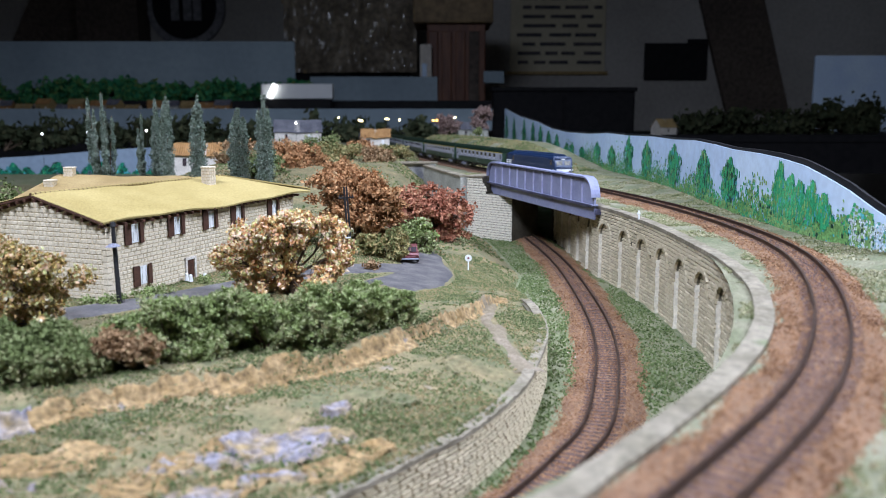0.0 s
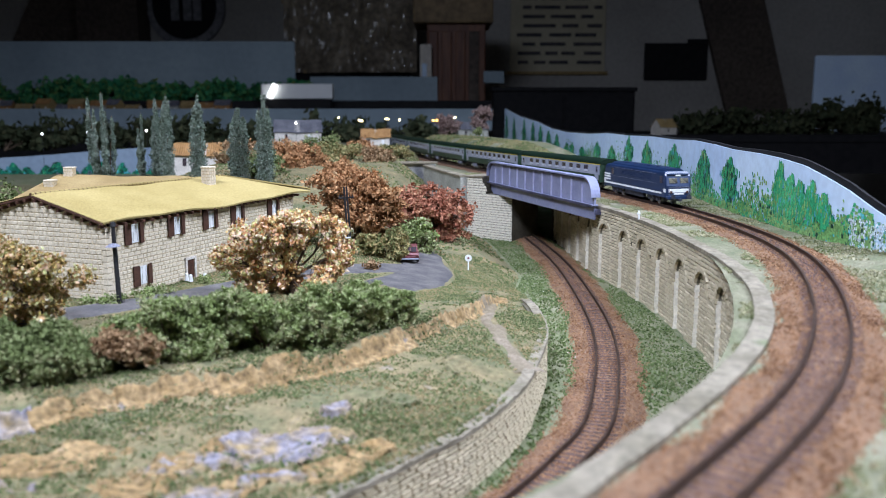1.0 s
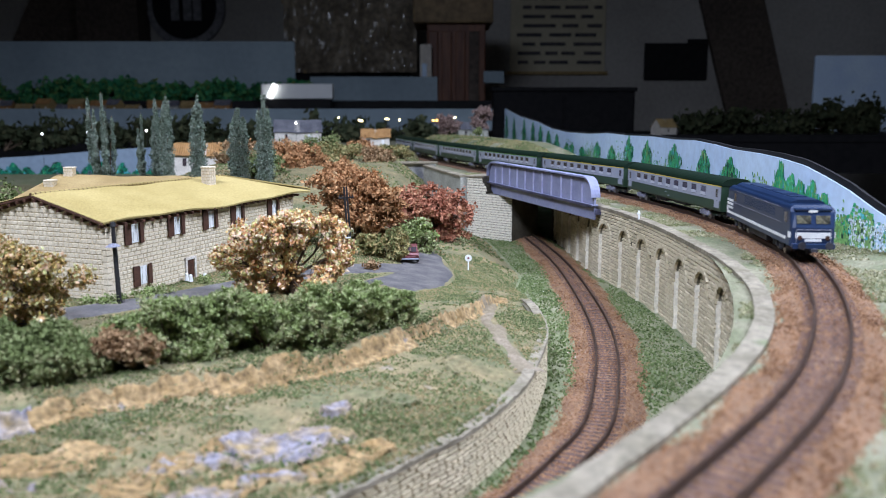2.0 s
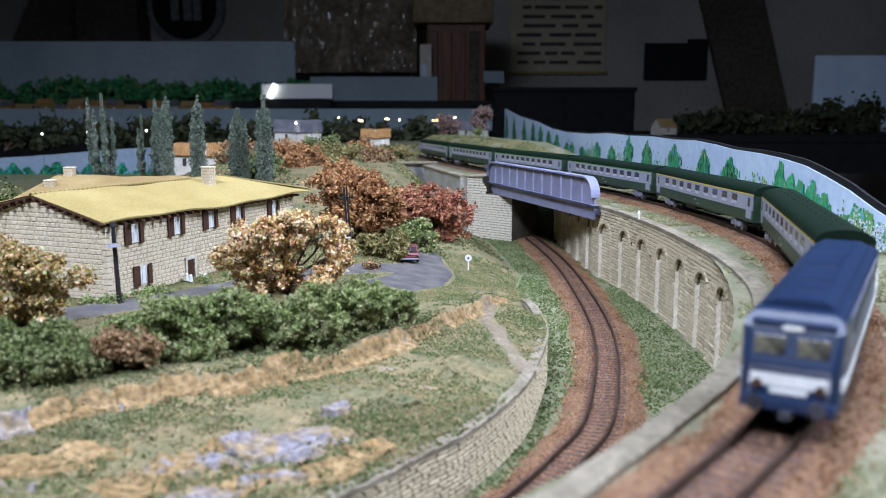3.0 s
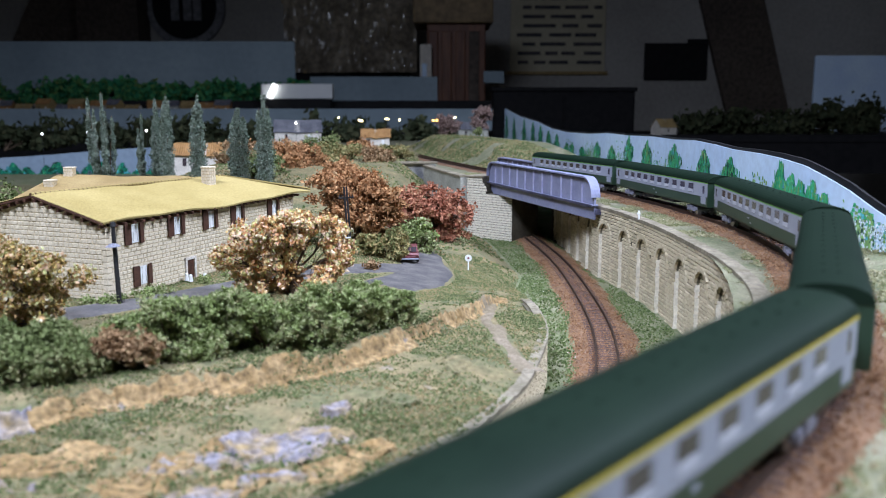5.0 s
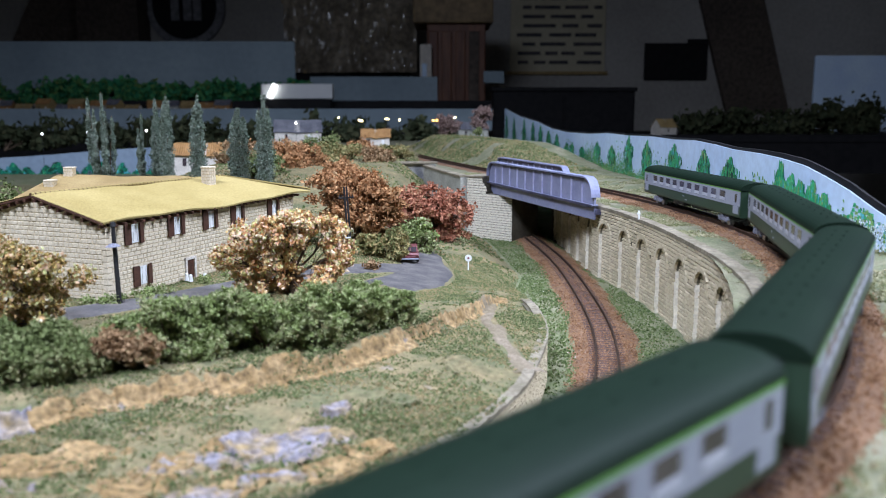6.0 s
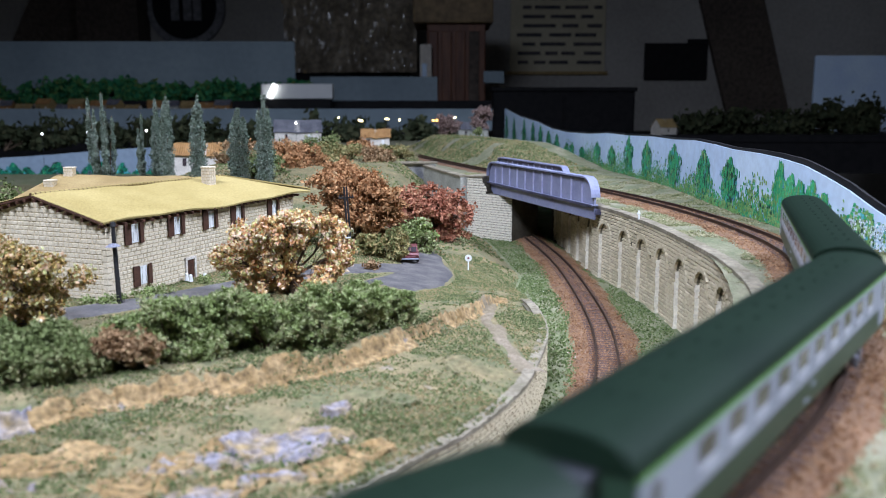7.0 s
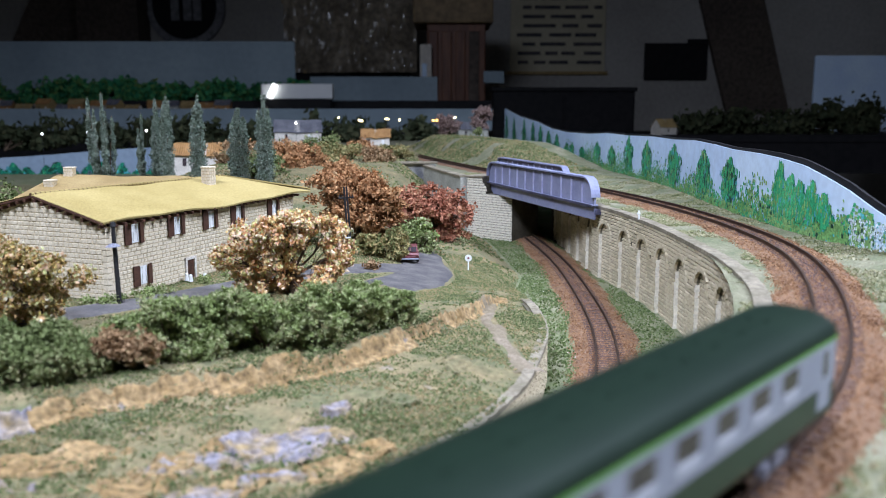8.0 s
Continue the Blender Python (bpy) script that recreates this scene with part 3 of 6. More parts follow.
def build_coach(first):
    t = empty("passenger_coach", "dark green passenger coach with grey window band" + (" and yellow cantrail line" if first else ""), "railway coach", group="coaches of the train")
    h, L = 8.8, COACH
    bm = bmesh.new()
    hull(bm, h, L - 2, 6.2, 20.3, 21.4)
    part("body", bm, M_GREEN, t)
    bm = bmesh.new()
    out = [(h + 0.15, 20.6)]
    for i in range(1, 14):
        a = math.pi * i / 14
        out.append(((h + 0.15) * math.copysign(abs(math.cos(a)) ** 0.86, math.cos(a)), 20.6 + 4.1 * math.sin(a) ** 0.95))
    out += [(-h - 0.15, 20.6)]
    prism(bm, out, L - 1.2, Matrix.Translation((-(L - 1.2) / 2, 0, 0)) @ Matrix.Rotation(-math.pi / 2, 4, "Z"))
    part("roof", bm, M_COACHROOF, t, smooth_shade=False)
    for s in (-1, 1):
        bm = bmesh.new()
        box(bm, -L / 2 + 1.3, L / 2 - 1.3, s * h - 0.12, s * h + 0.12, 12.2, 20.0, 0.05)
        for e in (-1, 1):
            box(bm, e * (L / 2 - 6.3) - 3.2, e * (L / 2 - 6.3) + 3.2, s * h - 0.12, s * h + 0.12, 8.0, 12.1, 0.05)
        part("window_band", bm, M_SILVER, t)
        bm = bmesh.new()
        box(bm, -L / 2 + 1, L / 2 - 1, s * h - 0.12, s * h + 0.2, 20.02, 20.62)
        part("cantrail", bm, M_YELLOW if first else M_LIME, t)
        n = 9 if first else 10
        for i in range(n):
            x = (i - (n - 1) / 2) * (123.0 / n)
            bm = bmesh.new()
            box(bm, x - 3.5, x + 3.5, s * (h + 0.02) - 0.16, s * (h + 0.02) + 0.16, 13.6, 19.0, 0.12)
            w = part("window", bm, M_DARKGLASS, t)
            bm = bmesh.new()
            box(bm, x - 3.4, x + 3.4, s * (h + 0.2) - 0.05, s * (h + 0.2) + 0.05, 13.8, 15.6)
            part("lower_pane", bm, M_PANE, w, "pale lower pane")
        for e in (-1, 1):
            bm = bmesh.new()
            box(bm, e * (L / 2 - 6.3) - 1.3, e * (L / 2 - 6.3) + 1.3, s * (h + 0.02) - 0.16, s * (h + 0.02) + 0.16, 14.0, 18.6, 0.12)
            part("door_window", bm, M_DARKGLASS, t)
        bm = bmesh.new()
        for x in (-3, 1.5):
            box(bm, x - 1.2, x + 1.2, s * (h + 0.06) - 0.1, s * (h + 0.06) + 0.1, 10.0 - (x > 0) * 2, 10.7 - (x > 0) * 2)
        part("lettering_bar", bm, M_SILVER, t)
    for e in (-1, 1):
        bm = bmesh.new()
        box(bm, e * (L / 2 + 0.6) - 1.7, e * (L / 2 + 0.6) + 1.7, -4.2, 4.2, 7.5, 20.5, 0.6)
        part("gangway", bm, M_BOGIE, t)
        bm = bmesh.new()
        cyl(bm, (e * (L / 2 - 1), 0, 5.0), (e * (L / 2 + 4.2), 0, 5.0), 0.9)
        part("coupler", bm, M_BOGIE, t)
    bm = bmesh.new()
    for x in range(-6, 7):
        for y in (-1.6, 1.6):
            cyl(bm, (x * 10.5, y, 24.0), (x * 10.5, y, 24.85), 0.6, 0.4, 8)
    part("roof_vents", bm, M_COACHROOF, t)
    bm = bmesh.new()
    box(bm, -26, -8, -6.5, 6.5, 3.6, 6.3, 0.4)
    box(bm, 4, 24, -6.0, 6.0, 4.0, 6.3, 0.4)
    part("underframe_box", bm, M_BOGIE, t)
    build_bogie(t, -54)
    build_bogie(t, 54)
    return t


def build_loco():
    t = empty("diesel_locomotive", "blue diesel locomotive with white stripes and cab windows", "locomotive")
    h, L = 9.1, LOCO
    x1 = L / 2 - 2
    # body with raked cab ends
    prof = [(-x1, 5.6), (-x1, 13.4), (-x1 + 2.2, 19.6), (-x1 + 4.5, 22.6), (x1 - 4.5, 22.6), (x1 - 2.2, 19.6), (x1, 13.4), (x1, 5.6)]
    bm = bmesh.new()
    prism(bm, prof, 2 * h, Matrix.Translation((0, -h, 0)))
    side = [e for e in bm.edges if abs(e.verts[0].co.x - e.verts[1].co.x) > 60 and e.verts[0].co.z > 20]
    bmesh.ops.bevel(bm, geom=side, offset=2.6, segments=4, affect="EDGES", profile=0.5)
    ends = [e for e in bm.edges if abs(e.verts[0].co.y) > 8.5 and abs(e.verts[1].co.y) > 8.5 and e.verts[0].co.y * e.verts[1].co.y > 0 and abs(e.verts[0].co.z - e.verts[1].co.z) > 1.5]
    bmesh.ops.bevel(bm, geom=ends, offset=1.9, segments=2, affect="EDGES", profile=0.5)
    part("body", bm, M_BLUE, t)
    bm = bmesh.new()
    out = [(7.4, 22.2), (6.4, 23.4), (4.4, 24.3), (-4.4, 24.3), (-6.4, 23.4), (-7.4, 22.2)]
    prism(bm, out, 92, Matrix.Translation((-46, 0, 0)) @ Matrix.Rotation(-math.pi / 2, 4, "Z"))
    roof = part("roof", bm, M_BLUE, t)
    for x, w, y in ((-24, 9, 0), (-5, 7, 0), (14, 8, 0), (30, 4, 0)):
        bm = bmesh.new()
        box(bm, x - w, x + w, -3.4, 3.4, 24.1, 24.7, 0.2)
        part("roof_grille", bm, M_BLUE, roof)
    for s in (-1, 1):
        bm = bmesh.new()
        box(bm, -x1 + 0.6, x1 - 7, s * h - 0.1, s * h + 0.16, 7.6, 8.9, 0.05)
        part("side_stripe", bm, M_WHITE, t)
        for k in range(3):
            bm = bmesh.new()
            box(bm, -x1 + 0.8, -x1 + 13, s * h - 0.1, s * h + 0.16, 10.4 + k * 1.9, 11.6 + k * 1.9, 0.05)
            part("end_stripe", bm, M_WHITE, t)
        for x in (x1 - 8, -x1 + 17):
            bm = bmesh.new()
            box(bm, x - 2, x + 2, s * h - 0.1, s * h + 0.16, 15.0, 19.4, 0.1)
            part("cab_window", bm, M_DARKGLASS, t)
        bm = bmesh.new()
        for x in range(-20, 32, 2):
            box(bm, x - 0.7, x + 0.7, s * h - 0.1, s * h + 0.14, 15.6, 19.6)
        part("side_grille", bm, M_BLUE, t)
        bm = bmesh.new()
        box(bm, -40, 40, s * (h + 0.05) - 0.12, s * (h + 0.05) + 0.12, 14.0, 14.2)
        box(bm, -40, 40, s * (h + 0.05) - 0.12, s * (h + 0.05) + 0.12, 20.4, 20.6)
        part("trim_line", bm, M_GREY, t)
        bm = bmesh.new()
        box(bm, -16, 16, s * 6.5 - 1.2, s * 6.5 + 1.2, 2.2, 5.7, 0.4)
        part("fuel_tank", bm, M_BOGIE, t)
    for e in (-1, 1):
        rake = math.degrees(math.atan2(2.2, 6.2))
        for s in (-1, 1):
            bm = bmesh.new()
            box(bm, -0.2, 0.2, -2.9, 2.9, -1.8, 1.8, 0.15)
            w = part("windscreen", bm, M_CAB, t)
            w.matrix_local = mpose(e * (x1 - 1.15), s * 3.9, 16.7, 0, -e * rake, 0)
        bm = bmesh.new()
        box(bm, e * x1 - 0.25, e * x1 + 0.25, -7.3, 7.3, 9.0, 11.4, 0.1)
        box(bm, e * x1 - 0.3, e * x1 + 0.3, -3.4, 3.4, 7.6, 8.7, 0.1)
        for s in (-1, 1):
            box(bm, e * (x1 - 2.2) - 2.0, e * (x1 - 2.2) + 1.4, s * h - 0.1, s * h + 0.16, 9.0, 11.4, 0.05)
        part("front_band", bm, M_WHITE, t)
        bm = bmesh.new()
        for s in (-1, 1):
            cyl(bm, (e * (x1 + 0.4), s * 7.0, 7.0), (e * (x1 + 0.4), s * 7.0, 12.6), 0.16, None, 6)
        cyl(bm, (e * (x1 + 0.4), -7.0, 12.6), (e * (x1 + 0.4), 7.0, 12.6), 0.16, None, 6)
        part("handrail", bm, M_GREY, t)
        bm = bmesh.new()
        box(bm, e * (x1 - 3.4) - 1.6, e * (x1 - 3.4) + 1.6, -7.6, 7.6, 20.2, 21.4, 0.5)
        part("cab_visor", bm, M_BLUE, t)
        bm = bmesh.new()
        box(bm, e * (x1 - 2.5) - 0.7, e * (x1 - 2.5) + 0.7, -1.9, 1.9, 19.5, 20.9, 0.3)
        part("headlight_box", bm, M_WHITE, t)
        bm = bmesh.new()
        box(bm, e * (x1 + 0.5) - 1.1, e * (x1 + 0.5) + 1.1, -8.6, 8.6, 4.6, 6.8, 0.3)
        part("buffer_beam", bm, M_BLUE, t)
        for s in (-1, 1):
            bm = bmesh.new()
            cyl(bm, (e * (x1 + 1), s * 5.5, 6.4), (e * (x1 + 3.4), s * 5.5, 6.4), 0.6)
            cyl(bm, (e * (x1 + 3.2), s * 5.5, 6.4), (e * (x1 + 3.8), s * 5.5, 6.4), 1.6)
            part("buffer", bm, M_BOGIE, t)
            bm = bmesh.new()
            cyl(bm, (e * (x1 + 0.1), s * 5.6, 9.3), (e * (x1 + 0.6), s * 5.6, 9.3), 0.9, None, 12)
            part("lamp", bm, M_SHUTTER, t)
        bm = bmesh.new()
        box(bm, e * (x1 + 1.5) - 1.5, e * (x1 + 1.5) + 1.5, -1.2, 1.2, 3.4, 5.0, 0.2)
        part("coupler", bm, M_BOGIE, t)
    build_bogie(t, -32, 22, M_BOGIE)
    build_bogie(t, 32, 22, M_BOGIE)
    return t


PITCH = 164.8


def front_at(t):
    return float(np.interp(t, FRONT_T, FRONT_S))


FRONT_T = np.linspace(0, 8, 33)
FRONT_S = np.interp(FRONT_T, [0, 0.5, 1, 1.5, 3, 3.5, 4, 4.5, 6, 6.5, 7, 7.5, 8], [686, 785, 891, 993, 1315, 1412, 1522, 1630.5, 1954, 2058, 2176, 2291, 2416])

build_ground()
build_viaduct()
build_retaining_wall()
board, _, _ = build_board()
build_track("upper_track", UP, -300, 1700, Z_UP, "brown model railway track on a curved viaduct", (600, 1560))
build_track("lower_track", LOW, 0, 1200, Z_LOW, "brown model railway track in a grassy cutting", (240, 1100))
build_ballast("upper_ballast", UP, -300, 1700, Z_UP, 14, 34000, "rust-brown ballast bed of the upper track", (620, 1520))
build_ballast("lower_ballast", LOW, 0, 1200, Z_LOW, 14, 30000, "rust-brown ballast bed of the lower track", (240, 1120))

loco = build_loco()
coaches = [build_coach(k == 0 or k == 1) for k in range(6)]

# ---- materials of the village and the room ----
L_AUTUMN = leafy("autumn_flock", [(0.38, 0.20, 0.07), (0.62, 0.31, 0.16), (0.74, 0.54, 0.22), (0.76, 0.50, 0.42), (0.56, 0.58, 0.20), (0.80, 0.66, 0.46)], grain=1.1)
L_OCHRE = leafy("ochre_flock", [(0.22, 0.16, 0.05), (0.42, 0.32, 0.10), (0.58, 0.36, 0.16), (0.64, 0.42, 0.28), (0.42, 0.42, 0.16), (0.64, 0.56, 0.40)], grain=1.1)
L_BROWN = leafy("brown_flock", [(0.17, 0.085, 0.038), (0.33, 0.165, 0.075), (0.46, 0.24, 0.11), (0.44, 0.30, 0.16)])
L_RED = leafy("red_flock", [(0.17, 0.065, 0.035), (0.31, 0.115, 0.07), (0.41, 0.18, 0.11), (0.43, 0.26, 0.14)])
L_OLIVE = leafy("olive_flock", [(0.09, 0.10, 0.035), (0.18, 0.19, 0.075), (0.34, 0.25, 0.11), (0.24, 0.26, 0.12)])
L_GREEN = leafy("hedge_flock", [(0.09, 0.12, 0.036), (0.165, 0.215, 0.062), (0.25, 0.30, 0.12), (0.35, 0.36, 0.19), (0.33, 0.27, 0.14)])
L_GREEN2 = leafy("dark_hedge_flock", [(0.075, 0.09, 0.033), (0.14, 0.175, 0.06), (0.22, 0.25, 0.11), (0.28, 0.24, 0.13)])
L_DRY = leafy("dry_twig_flock", [(0.11, 0.055, 0.022), (0.24, 0.14, 0.07), (0.38, 0.25, 0.14), (0.15, 0.14, 0.06)])
L_POPLAR = leafy("poplar_flock", [(0.10, 0.13, 0.095), (0.14, 0.18, 0.135), (0.19, 0.225, 0.175), (0.25, 0.275, 0.23)])
L_PINK = leafy("pink_flock", [(0.16, 0.10, 0.09), (0.30, 0.20, 0.17), (0.40, 0.30, 0.27)])
M_BARK = mat("twig_bark", (0.07, 0.045, 0.03), (0.13, 0.09, 0.06), 0.2, 0.9, 0.4, 1.5)
M_POST = mat("black_post", (0.012, 0.012, 0.013), (0.03, 0.028, 0.028), 0.3, 0.5, 0.1, 1.5)
M_CAR = mat("car_red", (0.13, 0.035, 0.04), (0.17, 0.05, 0.055), 0.3, 0.35, 0.0, 1.5, spec=0.5, mottle=0.1)
M_TERRA = mat("orange_tile", (0.27, 0.14, 0.05), (0.36, 0.20, 0.08), 0.1, 0.8, 0.3, 1.0)
M_OCHRE2 = mat("rear_roof_tile", (0.26, 0.18, 0.075), (0.34, 0.245, 0.11), 0.04, 0.9, 0.2, 0.8, mottle=0.15)
M_CREAM = mat("cream_render", (0.5, 0.46, 0.4), (0.62, 0.57, 0.5), 0.05, 0.9, 0.1, 1.0)
M_SLATE = mat("grey_slate", (0.10, 0.10, 0.12), (0.16, 0.16, 0.18), 0.06, 0.8, 0.2, 1.0)
M_CONCRETE = mat("grey_concrete", (0.26, 0.26, 0.22), (0.38, 0.37, 0.32), 0.05, 0.9, 0.2, 1.0)
M_CONCRETE2 = mat("blotched_concrete", (0.14, 0.14, 0.15), (0.42, 0.40, 0.36), 0.06, 0.9, 0.2, 1.0, blotch=0.3)
M_ROCK = mat("painted_rock", (0.25, 0.18, 0.09), (0.20, 0.185, 0.215), 0.12, 0.7, 1.0, 0.4, c3=(0.30, 0.235, 0.15), blotch=0.4, mottle=0.5)
M_STEM = [mat("paint_green", (0.006, 0.14, 0.085), (0.012, 0.23, 0.14), 0.05, 0.6, 0.1, 1.0, island=0.25),
          mat("paint_leaf", (0.025, 0.33, 0.14), (0.07, 0.44, 0.18), 0.05, 0.6, 0.1, 1.0, island=0.2),
          mat("paint_yellow_green", (0.15, 0.34, 0.10), (0.25, 0.40, 0.15), 0.05, 0.6, 0.1, 1.0, island=0.3),
          mat("paint_turquoise", (0.06, 0.34, 0.38), (0.12, 0.42, 0.48), 0.05, 0.6, 0.1, 1.0, island=0.3),
          mat("paint_dark", (0.01, 0.05, 0.035), (0.02, 0.08, 0.05), 0.05, 0.6, 0.1, 1.0, island=0.3),
          mat("paint_white", (0.6, 0.68, 0.75), (0.7, 0.76, 0.8), 0.05, 0.6, 0.1, 1.0, island=0.2)]
M_ROOM = mat("room_plaster", (0.34, 0.32, 0.29), (0.43, 0.41, 0.375), 0.002, 0.9, 0.1, 0.05, mottle=0.1)
M_FLOOR = mat("room_floor", (0.08, 0.08, 0.08), (0.12, 0.12, 0.12), 0.004, 0.8, 0.1, 0.05)
M_WOOD = mat("dark_red_wood", (0.10, 0.035, 0.018), (0.17, 0.07, 0.035), 0.02, 0.5, 0.1, 0.1, streak=0.1)
M_BLUEBOARD = mat("grey_blue_board", (0.19, 0.24, 0.27), (0.25, 0.31, 0.34), 0.003, 0.8, 0.05, 0.05, mottle=0.06)
M_PAPER = mat("cream_poster", (0.45, 0.40, 0.28), (0.52, 0.47, 0.34), 0.004, 0.8, 0.05, 0.05, mottle=0.06)
M_INK = mat("poster_ink", (0.05, 0.05, 0.06), (0.10, 0.09, 0.09), 0.01, 0.8, 0.0, 0.1)
M_FOIL = mat("crumpled_film", (0.18, 0.15, 0.11), (0.32, 0.27, 0.2), 0.01, 0.22, 0.0, 0.05, spec=0.8)
M_GOLD = mat("gilt_frame", (0.28, 0.19, 0.07), (0.36, 0.25, 0.10), 0.01, 0.4, 0.1, 0.1)
G_WARM = glow("lit_bulb_warm", (1.0, 0.82, 0.45), 8)
G_COOL = glow("lit_bulb_white", (0.95, 0.97, 1.0), 8)
G_AMBER = glow("lit_bulb_amber", (1.0, 0.5, 0.12), 8)
G_TUBE = glow("tube_light", (0.95, 0.98, 1.0), 3.0)


def drop(x, y):
    return float(terrace_z(x, y))


# ---- plants ----
def clump_points(centre, size, n, lumps, r, lobes=None):
    """Leaf points in many small sprigs that sit on the outer sides of a crown's lobes, with gaps between the lobes."""
    c, size = np.array(centre, float), np.array(size, float)
    if lobes is None:
        a = r.normal(size=(lumps, 3))
        a /= np.linalg.norm(a, axis=1)[:, None]
        lc = a * r.uniform(0.35, 0.8, (lumps, 1)) * size
        lr = (r.uniform(0.2, 0.4, lumps) * (14 / lumps) ** 0.25)[:, None] * size
    else:
        q = np.array(lobes, float)
        lc = np.c_[q[:, 0], r.uniform(-0.5, 0.35, len(q)) * size[1], q[:, 1]]
        lr = np.repeat(q[:, 2:3], 3, axis=1)
    m = max(12, n // 55)
    k = r.choice(len(lc), m, p=(lr[:, 0] ** 2) / (lr[:, 0] ** 2).sum())
    d = r.normal(size=(m, 3)) + 0.5 * lc[k] / size
    d /= np.linalg.norm(d, axis=1)[:, None]
    sprig = lc[k] + d * lr[k] * r.uniform(0.6, 1.12, (m, 1))
    spread = 0.5 * size.mean() / m ** 0.5 * 2.0
    j = r.integers(0, m, n)
    leaf = sprig[j] + r.normal(size=(n, 3)) * spread * np.array([1, 1, 0.8]) + d[j] * (spread * r.uniform(0, 2.0, (n, 1)))
    return c + leaf, c + lc


def plant(name, x, y, z, centre, size, n, leaf, material, label, category, lumps=16, seed=1, trunk=True, group="", lobes=None):
    r = np.random.default_rng(seed)
    t = empty(name, label, category, mpose(x, y, z), group)
    pts, tips = clump_points(np.array(centre) - (x, y, z), size, n, lumps, r, lobes)
    pts = pts[pts[:, 2] > -0.5]
    tagged(crumbs("crown", pts, leaf[0], leaf[1], material, t, r, flakes=True), kind="stuff")
    bm = bmesh.new()
    if trunk:
        top = Vector(np.array(centre) - (x, y, z))
        fork = Vector((top.x * 0.5, top.y * 0.5, max(2.0, top.z * 0.5)))
        cyl(bm, (0, 0, -1.5), fork, 1.9, 1.2, 8)
        for q in tips[:18]:
            mid = fork.lerp(Vector(q), 0.55) + Vector(r.normal(0, 0.8, 3))
            cyl(bm, fork, mid, 0.8, 0.5, 6)
            cyl(bm, mid, Vector(q), 0.5, 0.2, 5)
            for _ in range(3):
                cyl(bm, mid, Vector(q) + Vector(r.normal(0, 0.12, 3) * np.array(size)), 0.3, 0.12, 4)
        part("trunk", bm, M_BARK, t)
    else:
        for q in tips[:9]:
            cyl(bm, (0, 0, -1.0), Vector(q), 0.045 * size[2] + 0.15, 0.12, 5)
        part("stem", bm, M_BARK, t)
    return t


def poplar(x, y, z, h, w, n, seed, rs):
    r = np.random.default_rng(seed)
    t = empty("poplar_tree", "tall slender grey-green poplar with bristly upright twigs", "tree", mpose(x, y, z), "row of poplars")
    pts = []
    bm = bmesh.new()
    cyl(bm, (0, 0, -1), (0, 0, h * 0.55), 1.3, 0.6, 6)
    for k in range(n):
        a = 6.28 * k / n + r.uniform(-0.4, 0.4)
        hh = h * r.uniform(0.72, 0.97) if k else h
        ox, oy = (w * math.cos(a), w * 0.6 * math.sin(a)) if k else (0.0, 0.0)
        cyl(bm, (ox * 0.3, oy * 0.3, h * 0.1), (ox, oy, hh), 0.7, 0.2, 5)
        m = 3000
        q = r.uniform(0.05, 0.98, m)
        rad = rs * np.interp(q, [0, 0.15, 0.6, 0.85, 1], [0.5, 1.0, 0.95, 0.6, 0.22]) * r.uniform(0.2, 1, m) * (1 + 0.35 * np.sin(q * 40 + k * 2 + seed))
        b = r.uniform(0, 6.28, m)
        f = 0.3 + 0.7 * smooth(0.0, 0.6, q)
        pts.append(np.c_[ox * f + rad * np.cos(b), oy * f + rad * np.sin(b), q * hh])
    part("trunk", bm, M_BARK, t)
    tagged(crumbs("crown", np.concatenate(pts), 0.45, 1.15, L_POPLAR, t, r, flakes=True), kind="stuff")
    return t


def lobes_of(px, py, scale, rows):
    """Lobes of a crown given as (across, down, radius), about that middle and at that scale."""
    return [((a - px) / scale, (py - b) / scale, 0.82 * c / scale) for a, b, c in rows]


